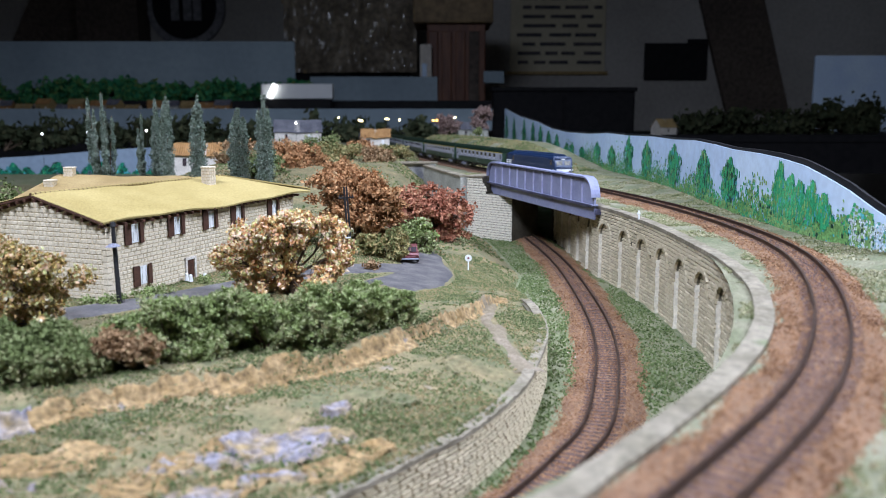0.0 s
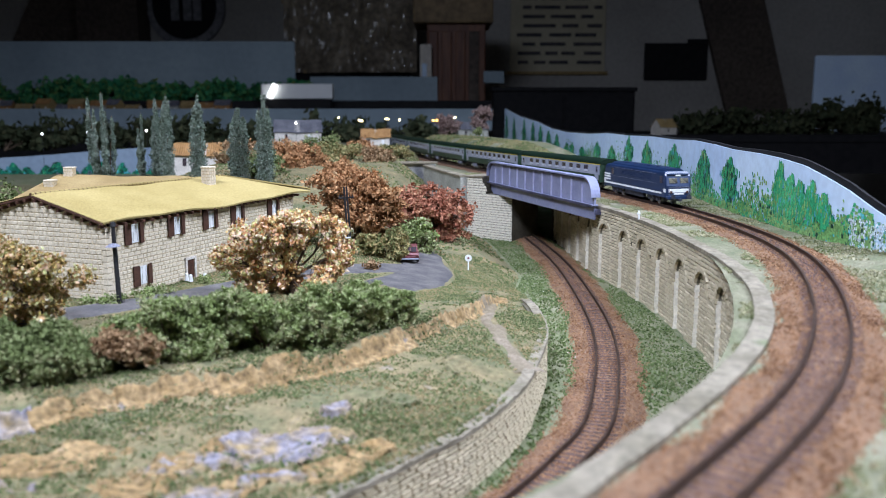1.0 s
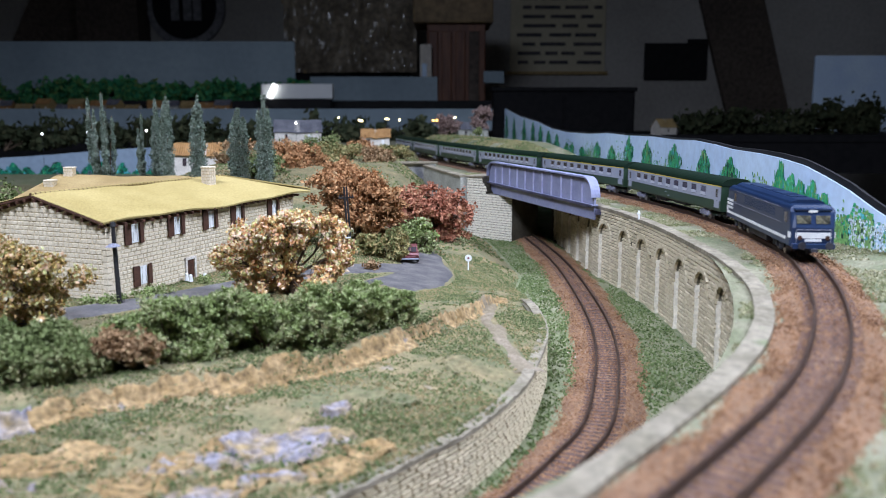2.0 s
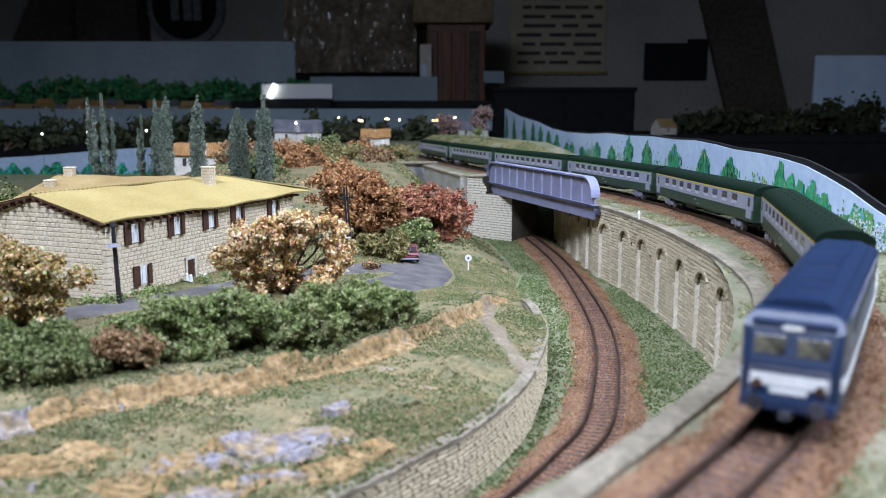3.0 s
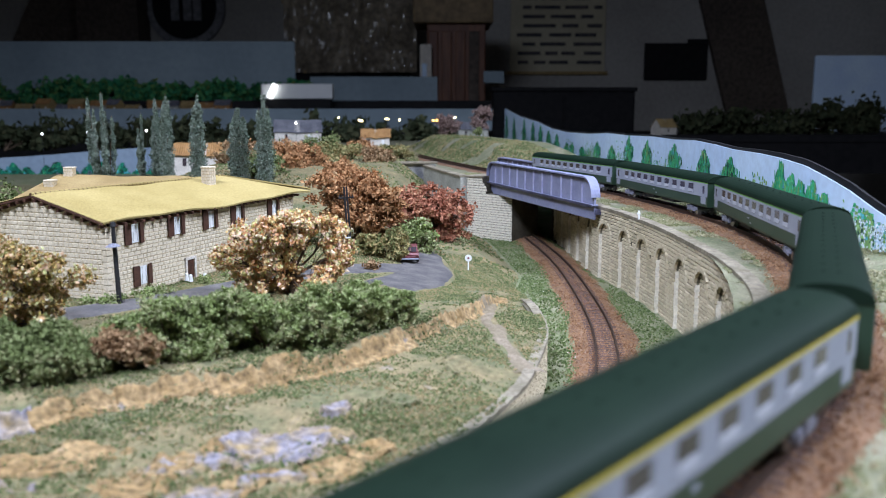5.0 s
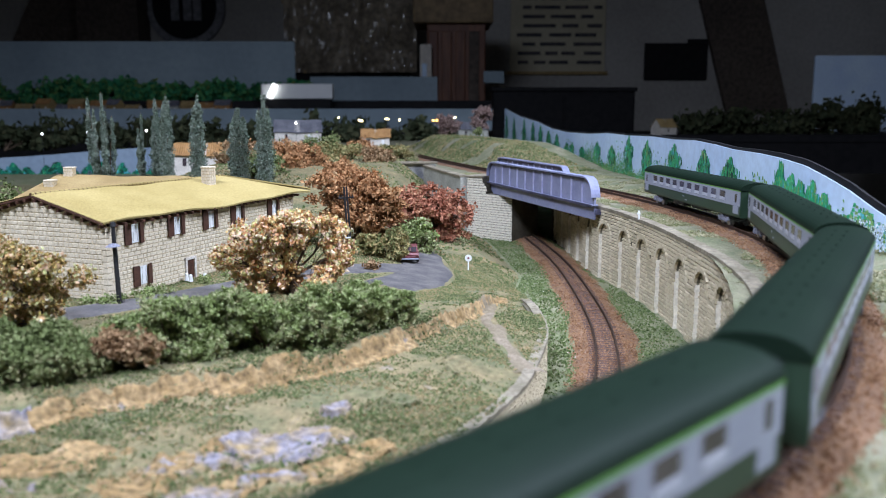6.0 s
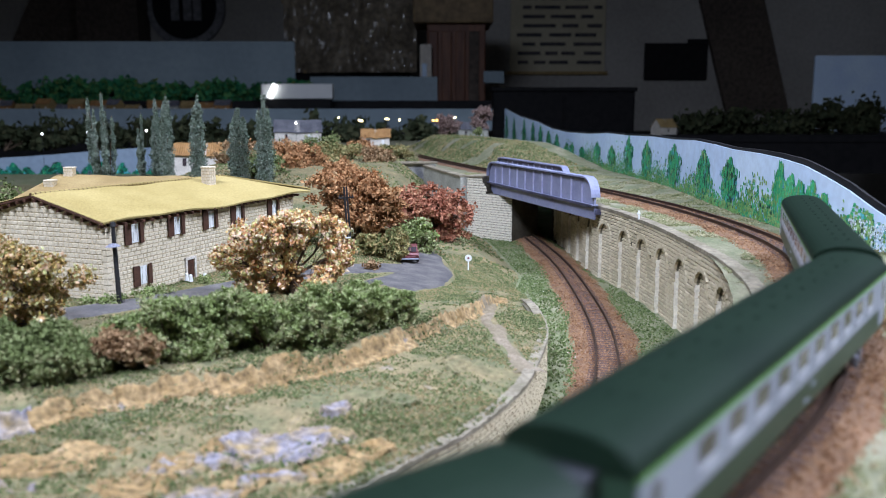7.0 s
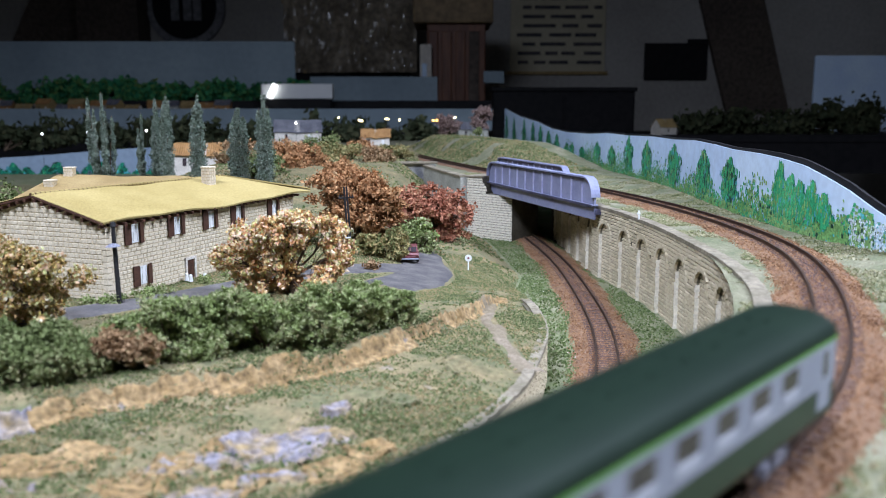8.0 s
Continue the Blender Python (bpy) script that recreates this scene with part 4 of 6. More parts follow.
def build_plants():
    plant("autumn_tree", -71, 398, drop(-71, 398), (-75, 398, 45), (31, 22, 19), 30000, (0.6, 1.5), L_AUTUMN, "leafy tree in pink, orange and yellow autumn colours beside the house", "tree", 20, 19,
          lobes=lobes_of(500, 445, 3.6, ((402, 440, 22), (412, 462, 18), (440, 415, 26), (480, 398, 26), (530, 392, 28), (575, 402, 26), (592, 428, 18), (450, 455, 24), (490, 435, 26), (475, 485, 22), (495, 508, 18), (572, 462, 20), (545, 505, 16), (515, 415, 22), (578, 440, 20), (425, 400, 14), (505, 380, 16), (560, 380, 15), (500, 468, 24), (522, 502, 20), (462, 500, 14), (562, 488, 20), (600, 440, 16), (590, 452, 14), (450, 485, 16))))
    plant("ochre_tree", -164, 338, drop(-164, 338), (-163, 336, 46), (25, 20, 23), 22000, (0.6, 1.5), L_OCHRE, "ochre and brown leafy tree before the gable wall", "tree", 22, 22,
          lobes=lobes_of(75, 470, 4.25, ((15, 415, 28), (55, 432, 30), (105, 446, 28), (143, 462, 15), (88, 488, 26), (38, 476, 32), (2, 455, 30), (68, 520, 24), (96, 542, 15), (25, 515, 22), (-25, 440, 30), (-30, 490, 28))))
    plant("brown_tree", -57, 575, drop(-57, 575), (-60, 575, 54), (33, 28, 31), 20000, (0.9, 2.0), L_BROWN, "russet brown bushy tree", "tree", 30, 13)
    plant("red_tree", -5, 636, drop(-5, 636), (-8, 636, 34), (41, 28, 31), 20000, (0.9, 2.0), L_RED, "dark red bushy tree below the bridge pier", "tree", 30, 14)
    plant("olive_bush", -33, 515, drop(-33, 515), (-35, 517, 30), (16, 12, 13), 8000, (0.8, 1.8), L_OLIVE, "olive green bush beside the road", "bush", 12, 15, False)
    plant("olive_bush", -16, 560, drop(-16, 560), (-16, 560, 30), (14, 12, 10), 3000, (0.8, 1.8), L_GREEN, "low green bush behind the parked car", "bush", 9, 16, False)
    plant("brush", -140, 850, 48, (-140, 850, 62), (34, 30, 20), 7000, (1.2, 2.4), L_BROWN, "brown brushwood on the far hill", "bush", 16, 17, False)
    plant("brush", -95, 780, 35, (-95, 780, 50), (26, 24, 18), 5000, (1.2, 2.4), L_BROWN, "brown brushwood behind the trees", "bush", 14, 18, False)
    for j, (x, y, w, h) in enumerate(((-185, 960, 34, 16), (-120, 930, 30, 14), (-70, 900, 22, 10), (-160, 1030, 40, 16), (-110, 1040, 30, 12), (-60, 1010, 24, 9), (-205, 870, 30, 14), (-170, 800, 28, 16))):
        plant("brush", x, y, drop(x, y), (x, y, drop(x, y) + h * 0.4), (w, w * 0.8, h), 4000, (1.2, 2.6), (L_BROWN, L_OLIVE, L_DRY, L_GREEN2)[j % 4], "low brown and olive brushwood on the far hill", "bush", 22, 400 + j, False, "brushwood of the far hill")
    k = 30
    for x, y, w, h, m in ((-97, 296, 17, 15, L_GREEN), (-82, 300, 16, 16, L_GREEN), (-66, 306, 16, 17, L_GREEN), (-50, 316, 16, 17, L_GREEN), (-36, 328, 15, 16, L_GREEN), (-24, 342, 12, 13, L_GREEN),
                          (-108, 306, 15, 12, L_GREEN), (-76, 318, 15, 15, L_GREEN)):
        plant("hedge_bush", x, y, drop(x, y), (x, y - 2, drop(x, y) + h * 0.5), (w * 1.15, 14, h * 0.92), 20000, (0.4, 1.0), m, "mossy green hedge bush on the rocky edge", "bush", 14, k, False, "hedge bushes")
        k += 1
    for x, y, w, h in ((-130, 270, 15, 16), (-148, 268, 16, 17), (-120, 281, 10, 10), (-163, 280, 16, 16)):
        plant("hedge_bush", x, y, drop(x, y), (x, y - 2, drop(x, y) + h * 0.5), (w * 1.1, 14, h * 0.85), 17000, (0.4, 1.0), L_GREEN2, "dark green hedge bush on the rocky edge", "bush", 14, k, False, "hedge bushes")
        k += 1
    plant("dry_bush", -107, 280, drop(-107, 280), (-107, 279, drop(-107, 280) + 6), (14, 9, 8), 11000, (0.4, 1.1), L_DRY, "dry brown brushwood between green bushes", "bush", 12, 55, False)
    for j, (x, h, w, n, rs) in enumerate(((-298, 104, 12, 7, 3.2), (-267, 86, 5, 3, 2.2), (-257, 100, 3.5, 4, 4.2), (-242, 102, 4, 5, 4.4), (-217, 103, 5, 6, 4.8), (-183, 92, 6, 7, 5.0), (-157, 103, 4.5, 7, 5.2))):
        poplar(x, 750 + 8 * (j % 3), 28, h, w, n, 70 + j, rs)
    plant("pink_tree", 8, 1600, 62, (6, 1600, 92), (26, 20, 20), 3500, (1.6, 3.2), L_PINK, "pale pink blossoming tree on the far bank", "tree", 12, 90)
    plant("pink_tree", 66, 1560, 62, (66, 1560, 104), (20, 18, 18), 3000, (1.6, 3.2), L_PINK, "pale pink blossoming tree beside the backdrop", "tree", 12, 91)
    plant("far_bush", 62, 1480, 60, (62, 1480, 72), (16, 12, 14), 2000, (1.6, 3.0), L_GREEN2, "dark grey-green bush on the far bank", "bush", 10, 92, False)
    plant("far_bush", 52, 1110, 52, (66, 1150, 58), (16, 14, 10), 2000, (1.3, 2.6), L_GREEN2, "dark grey-green bush beside the far track", "bush", 10, 93, False)
    plant("far_bush", -300, 560, 26, (-300, 600, 45), (26, 20, 22), 3500, (1.2, 2.6), L_GREEN2, "dark bush behind the farmhouse", "bush", 12, 94, False)


# ---- ground cover ----
def build_turf():
    r = np.random.default_rng(21)
    n = 420000
    y = 95 + (r.uniform(0, 1, n) ** 1.35) * 480
    x = wall_x(y) + 1 - r.uniform(0, 1, n) ** 1.25 * 330
    x = np.where(x < wall_x(y) - 0.2, x, wall_x(y) - 1)
    f = fbm(x, y, 0.028, 14.0) + 0.5 * fbm(x, y, 0.11, 4.0)
    c = ridge_c(x, y)
    keep = (f > -0.12 - 0.3 * smooth(15, 30, c) + 0.45 * r.normal(0, 0.5, n)) & ~((c > -5.0 + 4 * smooth(320, 400, y)) & (c < 1.5) & (y < 425) & (f < 0.22 + 0.3 * r.normal(0, 0.5, n)))
    keep &= SANDPATH.nearest(np.c_[x, y]) > 4.0 + 1.5 * fbm(x, y, 0.2, 2.0)
    keep &= ROAD_A.nearest(np.c_[x, y]) > 13
    keep &= ROAD_B.nearest(np.c_[x, y]) > 17
    x, y = x[keep], y[keep]
    z = terrace_z(x, y) + surface_noise(x, y)
    z = z + np.where((y < 268) & (r.uniform(0, 1, len(y)) < 0.3), r.uniform(0, 1.6, len(y)), 0)
    t = crumbs("turf", np.c_[x, y, z + 0.05 + 0.9 * np.exp(-(ridge_c(x, y) / 5) ** 2) * (y < 420)], 0.22, 0.7, M_TURF, None, r)
    tagged(t, "coarse green and straw-coloured turf on the hillside", "grass", kind="stuff")
    # far hillside
    n = 40000
    y = 560 + r.uniform(0, 1, n) * 620
    x = wall_x(y) - 2 - r.uniform(0, 1, n) * 420
    keep = fbm(x, y, 0.02, 31.0) > -0.1
    x, y = x[keep], y[keep]
    t = crumbs("far_turf", np.c_[x, y, terrace_z(x, y) + surface_noise(x, y)], 0.7, 1.7, M_TURF, None, r)
    tagged(t, "green and straw turf on the far hill", "grass", kind="stuff")
    # cutting
    n = 60000
    q = r.uniform(300, 1130, n)
    o = r.uniform(-55, 60, n)
    p = LOW.at(q, o)
    ok = (np.abs(o) > 15 + 3 * np.sin(q * 0.05)) & (p[:, 0] > wall_x(p[:, 1]) + 1.0) & (p[:, 0] < np.interp(p[:, 1], PARAPET.c[::-1, 1], PARAPET.c[::-1, 0]) - 1.5)
    ok &= fbm(p[:, 0], p[:, 1], 0.03, 8.0) + 0.4 * r.normal(0, 0.5, n) > -0.35
    p = p[ok]
    t = crumbs("cutting_turf", np.c_[p, np.full(len(p), 1.0)], 0.3, 0.9, M_CUTTURF, None, r)
    tagged(t, "green turf beside the lower track", "grass", kind="stuff")
    n = 30000
    q, o = r.uniform(-140, 560, n), r.uniform(16, 105, n)
    ok = fbm(q, o, 0.02, 2.0) > -0.25
    q, o = q[ok], o[ok]
    z = Z_UP - 3.4 + 1.2 * smooth(16, 40, o) + 2.0 * smooth(26, 60, o) + hill(q, o)
    t = crumbs("mound_turf", np.c_[UP.at(q, -o), z + 0.3], 0.8, 1.9, M_TURF, None, r)
    tagged(t, "green turf on the mound beside the far track", "grass", kind="stuff")
    # upper bank and verge
    n = 60000
    q = r.uniform(500, 1500, n)
    o = np.where(r.uniform(0, 1, n) < 0.6, r.uniform(15, 75, n), -r.uniform(17, 42, n))
    p = UP.at(q, -o)
    inside = np.interp(q, OFF_S, OFF_V)
    ok = (o > 0) | (-o < inside - 2)
    ok &= fbm(p[:, 0], p[:, 1], 0.035, 6.0) > np.where(o > 0, -0.12, 0.0)
    w = o[ok]
    z = Z_UP - 3.4 + 1.2 * smooth(16, 40, w) + 2.0 * smooth(26, 60, w) + hill(q[ok], w)
    t = crumbs("bank_turf", np.c_[p[ok], z + 0.3], 0.3, 0.9, M_TURF2, None, r)
    tagged(t, "sparse green and straw turf along the upper track", "grass", kind="stuff")


M_TURF2 = leafy("pale_turf_flock", [(0.09, 0.11, 0.04), (0.18, 0.19, 0.09), (0.30, 0.27, 0.16), (0.36, 0.33, 0.22)])
SANDPATH = Path([(24, 408), (20, 385), (21, 366), (25, 335), (29, 312), (31, 298)])
ROAD_A = Path([(-215, 330), (-175, 352), (-135, 385), (-100, 425), (-70, 455), (-40, 478), (-10, 500)])
ROAD_B = Path([(-30, 425), (-18, 455), (-10, 490), (-14, 530), (-22, 580)])


def build_bits():
    r = np.random.default_rng(88)
    q, o = r.uniform(420, 1000, 40), r.uniform(-45, 45, 40)
    p = LOW.at(q, o)
    ok = (np.abs(o) > 8) & (p[:, 0] > wall_x(p[:, 1]) + 3) & (p[:, 0] < np.interp(p[:, 1], PARAPET.c[::-1, 1], PARAPET.c[::-1, 0]) - 4)
    a = np.c_[p[ok], np.full(ok.sum(), 1.7)]
    q = r.uniform(880, 1300, 9)
    b = np.c_[UP.at(q, r.uniform(16, 30, 9)), np.full(9, Z_UP - 2.6)]
    tagged(crumbs("gravel_bits", np.concatenate([a, b]), 0.22, 0.5, M_CREAM, None, r), "loose white crumbs scattered beside the tracks", "gravel", kind="stuff")


def build_roads():
    for name, path, w, lift in (("road", ROAD_A, 12.0, 0.75), ("road_branch", ROAD_B, 16.0, 1.0)):
        s = np.linspace(0, path.s[-1], 60)
        o = np.linspace(-w, w, 11)
        pts = np.array([(*path.at(q, v + (1.2 * math.sin(q * 0.13 + v) if abs(v) > w - 1 else 0)), 0) for q in s for v in o])
        pts[:, 2] = terrace_z(pts[:, 0], pts[:, 1]) + lift - 1.4 * (np.tile(np.abs(o), 60) > w - 1) - 1.4 * np.repeat((np.arange(60) < 2) | (np.arange(60) > 57), 11)
        tagged(mesh_np(name, pts, grid_faces(60, 11), M_ROAD, smooth_shade=True), "grey asphalt village road", "road", kind="structure")


def drape(name, cx, cy, rx, ry, rot, amp, seed, material, label):
    """A plaster slab that lies on the hillside with a steep broken rim and shallow folds."""
    n = 80
    u, v = np.meshgrid(np.linspace(-1, 1, n), np.linspace(-1, 1, n), indexing="ij")
    c, k = math.cos(radians(rot)), math.sin(radians(rot))
    x, y = cx + u * rx * c - v * ry * k, cy + u * rx * k + v * ry * c
    rim = np.sqrt(u * u + v * v) + 0.5 * fbm(x, y, 0.08, seed) + 0.2 * fbm(x, y, 0.35, seed)
    fold = np.abs(fbm(x + 0.6 * y, y, 0.07, seed + 5))
    z = terrace_z(x, y) + surface_noise(x, y) + amp * ((1 - smooth(0.72, 0.92, rim)) * (0.6 + 0.35 * smooth(0.2, 0.8, rim)) - 0.3 * smooth(0.9, 1.0, rim)) + amp * 0.8 * (0.2 - fold) * (1 - smooth(0.6, 0.85, rim)) + amp * 0.12 * fbm(x, y, 0.3, seed)
    keep = rim.ravel() < 1.0
    f = grid_faces(n, n)
    f = f[keep[f].all(1)]
    o = mesh_np(name, np.stack([x, y, z], -1).reshape(-1, 3), f, material, None, True)
    return tagged(o, label, "rock", "rocks of the hillside")


def ledge(s0, s1, lo, hi, amp, seed, material, label):
    """A craggy strip of rock face along the hillside's step."""
    n, m = max(20, int((s1 - s0) * 1.6)), 26
    s, w = np.meshgrid(np.linspace(s0, s1, n), np.linspace(lo, hi, m), indexing="ij")
    p = RIDGE.at(s.ravel(), 0).reshape(n, m, 2)
    q = RIDGE.at(s.ravel(), 1.0).reshape(n, m, 2) - p
    wob = w + 1.6 * fbm(s, w, 0.13, seed)
    x, y = p[..., 0] - q[..., 0] * wob, p[..., 1] - q[..., 1] * wob
    rim = np.maximum(np.abs(2 * (w - lo) / (hi - lo) - 1), np.abs(2 * (s - s0) / (s1 - s0) - 1) ** 4)
    z = terrace_z(x, y) + surface_noise(x, y) + amp * (0.9 * (1 - smooth(0.6, 1.0, rim)) - 0.35) + amp * 0.9 * (0.3 - np.abs(fbm(s, w, 0.08, seed + 3))) + 0.2 * amp * fbm(x, y, 0.3, seed)
    o = mesh_np("rock", np.stack([x, y, z], -1).reshape(-1, 3), grid_faces(n, m), material, None, True)
    return tagged(o, label, "rock", "rocks of the hillside")


def build_rocks():
    # rock face of the hillside's step, piece by piece
    r = np.random.default_rng(41)
    s0 = float(RIDGE.s[10])
    end = float(RIDGE.s[-1]) - 18
    k = 0
    while s0 < end:
        l = r.uniform(20, 34)
        far = smooth(200, 330, s0)
        ledge(s0, min(s0 + l + 3, end + 3), -7.0 + 3.5 * far + r.uniform(-2, 2), 1.6, r.uniform(1.6, 2.8) - 1.2 * far, 60 + k, M_ROCK if k % 5 == 1 and s0 < 190 else M_ROCK2, "tan plaster rock face along the hillside's step")
        s0 += l
        k += 1
    for x, y, a, b, rot, amp, m in ((-45, 228, 17, 13, 30, 2.6, M_ROCK), (-30, 211, 11, 7, 40, 1.8, M_ROCK2), (-70, 212, 16, 7, 20, 1.4, M_ROCK), (-34.5, 254, 6, 4.2, 40, 2.6, M_ROCK), (-20, 225, 8, 6, 50, 2.2, M_ROCK2), (-56, 287, 9, 4.5, 35, 2.0, M_ROCK2),
                                    (-108, 214, 20, 7, 30, 1.8, M_ROCK2), (-15, 264, 8, 5, 45, 1.6, M_TERRACE), (6, 300, 6, 9, 8, 1.2, M_TERRACE), (-120, 196, 18, 8, 20, 2.0, M_ROCK), (-60, 196, 12, 6, 20, 1.6, M_ROCK)):
        drape("rock", x, y, a, b, rot, amp, x * 0.37 + y, m, "folded plaster rock painted tan and lavender")
    for k in range(24):
        x, y = -150 + 125 * r.uniform(0, 1), 172 + 62 * r.uniform(0, 1) ** 0.8
        y = y - 0.25 * (x + 60) if x < -60 else y
        if float(wall_x(y)) - x < 12 or float(ridge_c(x, y)) > -9:
            continue
        drape("rock", x, y, r.uniform(6, 13), r.uniform(3, 6.5), 30 + r.uniform(-25, 25), r.uniform(0.9, 1.8), 140 + k, M_ROCK if k % 3 == 0 else M_ROCK2, "low folded plaster rock among the turf")
    # trodden sandy strip that runs down from the step to the wall
    q, o = np.meshgrid(np.linspace(0, SANDPATH.s[-1], 70), np.linspace(-1, 1, 13), indexing="ij")
    w = (3.6 + 1.0 * np.sin(q * 0.13) + 2.2 * smooth(80, 110, q)) * o + 0.8 * np.sin(q * 0.21)
    p = np.stack([SANDPATH.at(np.array([a]), b)[0] for a, b in zip(q.ravel(), w.ravel())])
    z = terrace_z(p[:, 0], p[:, 1]) + surface_noise(p[:, 0], p[:, 1]) + 0.55 - 1.0 * np.abs(o.ravel()) ** 3 + 0.25 * fbm(p[:, 0], p[:, 1], 0.3, 4.0)
    tagged(mesh_np("sand_strip", np.c_[p, z], grid_faces(70, 13), M_SAND, None, True), "strip of bare pinkish sand on the hillside", "sand", kind="structure")


M_SAND = mat("bare_sand", (0.17, 0.135, 0.085), (0.25, 0.20, 0.145), 0.08, 0.95, 0.6, 0.7, mottle=0.25)
M_ROCK2 = mat("tan_rock", (0.20, 0.125, 0.05), (0.32, 0.215, 0.105), 0.16, 0.8, 1.0, 0.45, c3=(0.24, 0.20, 0.17), blotch=0.5, mottle=0.5)


# ---- houses ----
def corrugated(bm, a, b, c, d, step, amp, thick):
    """A tiled slope between ridge a-b and eave d-c: ribs run down the slope."""
    a, b, c, d = (Vector(q) for q in (a, b, c, d))
    n = int((c - d).length / step * 4)
    nrm = (b - a).cross(d - a).normalized()
    if nrm.z < 0:
        nrm = -nrm
    rows = []
    for i in range(n + 1):
        t = i / n
        w = nrm * (amp * math.sin(i * math.pi / 2))
        sag = Vector((0, 0, 1)) * (0.7 * math.sin(t * 9.0) + 0.4 * math.sin(t * 23.0))
        p, q = a.lerp(b, t) + w + sag * 0.6, d.lerp(c, t) + w + sag
        rows.append([bm.verts.new(p), bm.verts.new(p.lerp(q, 0.5) + w * 0.1), bm.verts.new(q), bm.verts.new(q - nrm * thick)])
    for r0, r1 in zip(rows[:-1], rows[1:]):
        for k in range(3):
            bm.faces.new((r0[k], r1[k], r1[k + 1], r0[k + 1]))
    return bm


def flat_path(p, q):
    return Path([p, ((p[0] + q[0]) / 2, (p[1] + q[1]) / 2), q], 12)


def build_farmhouse():
    h = empty("farmhouse", "two-storey beige stone farmhouse with ochre tiled roof and brown shutters", "house", mpose(-155, 385, 25.5, 0, 0, 68.5))
    L, W, H, R = 163.0, 83.0, 38.6, 50.0
    bm = bmesh.new()
    box(bm, 0, L, 0, W, -3, H)
    prism(bm, [(0, H - 0.01), (W, H - 0.01), (W / 2, R - 3.2)], 110, Matrix.Rotation(math.pi / 2, 4, "Z") @ Matrix.Translation((0, -110, 0)))
    wall = part("wall", bm, M_JOINT, h)
    openings = [(18, 26.5, 35.5), (48.8, 26.5, 35.5), (77, 26.5, 35.5), (102, 26.5, 35.5), (139, 26.5, 35.5), (22.5, 5.5, 14.5)]

    def hole(s, z):
        if any(abs(s - x) < 3.4 and z0 - 0.3 < z < z1 + 0.3 for x, z0, z1 in openings):
            return True
        return abs(s - 59) < 3.4 and z < 12.2

    v, f = stones(flat_path((0, 0), (L, 0)), 0, L, -2.5, H - 1.2, 2.0, 3.3, 0.3, 1, hole, 4)
    lay_stones("stone", (v, f), M_WALL, h, "masonry", 300, None, lambda c: c[:, 0])
    v, f = stones(flat_path((0, W), (0, 0)), 0, W, -2.5, R - 1.5, 2.3, 3.1, 0.36, 1, lambda s, z: z > H - 1.5 + (R - H) * (1 - abs(s - W / 2) / (W / 2)), 5)
    lay_stones("stone", (v, f), M_WALL, h, "gable_masonry", 200, None, lambda c: c[:, 1])
    for k in range(14):
        bm = bmesh.new()
        s = (0.9, 1.4)[k % 2]
        box(bm, -0.75, 2.4 * s, -0.75, 2.4 / s, -2 + k * 2.75, 0.4 + k * 2.75, 0.2)
        part("quoin", bm, M_WALL, h)
    for x, z0, z1 in openings:
        bm = bmesh.new()
        box(bm, x - 2.9, x + 2.9, -0.35, 0.2, z0, z1, 0.05)
        win = part("window", bm, M_DARKGLASS, h)
        bm = bmesh.new()
        for a in (-2.6, 0, 2.6):
            box(bm, x + a - 0.35, x + a + 0.35, -0.75, -0.3, z0, z1)
        for zz in (z0 + 0.3, (z0 + z1) / 2 + 1, z1 - 0.3):
            box(bm, x - 2.9, x + 2.9, -0.7, -0.32, zz - 0.3, zz + 0.3)
        part("frame", bm, M_WHITE, win)
        bm = bmesh.new()
        box(bm, x - 1.2, x + 2.2, -0.42, -0.34, z0 + 0.5, z1 - 0.5)
        part("curtain", bm, M_WHITE, win)
        for s in (-1, 1):
            bm = bmesh.new()
            box(bm, -1.8, 1.8, -0.35, 0.35, z0 - 0.6, z1 + 0.5, 0.1)
            sh = part("shutter", bm, M_SHUTTER, h)
            sh.matrix_local = mpose(x + s * 4.7, -1.2, 0, 0, 0, s * 14)
    bm = bmesh.new()
    box(bm, 56.2, 61.8, -0.4, 0.2, -1.5, 11.6, 0.1)
    part("door", bm, M_SHUTTER, h)
    bm = bmesh.new()
    box(bm, 62.0, 63.4, -1.0, 0.2, -1.5, 12.6, 0.1)
    box(bm, 54.6, 56.0, -1.0, 0.2, -1.5, 12.6, 0.1)
    box(bm, 54.6, 63.4, -1.0, 0.2, 11.8, 13.2, 0.1)
    part("door_frame", bm, M_CREAM, h)
    # roof: front and rear slopes, hip at the far end
    e = 7.0
    ez = 38.9
    a, b = (-2.0, W / 2, R - 0.2), (146, W / 2, R - 1.3)
    bm = bmesh.new()
    corrugated(bm, a, b, (L + 10, -e, ez - 0.4), (-5.0, -4.0, ez), 1.7, 0.22, 0.9)
    part("roof_slope", bm, M_ROOF, h)
    bm = bmesh.new()
    corrugated(bm, b, a, (-6.5, W + e, ez), (L + 10, W + e, ez + 1.0), 1.7, 0.22, 0.9)
    part("roof_slope", bm, M_ROOF, h)
    bm = bmesh.new()
    corrugated(bm, b, (146.2, W / 2, R - 1.3), (L + 10, W + e, ez + 1.0), (L + 10, -e, ez + 1.0), 1.7, 0.42, 0.9)
    part("roof_hip", bm, M_ROOF, h)
    bm = bmesh.new()
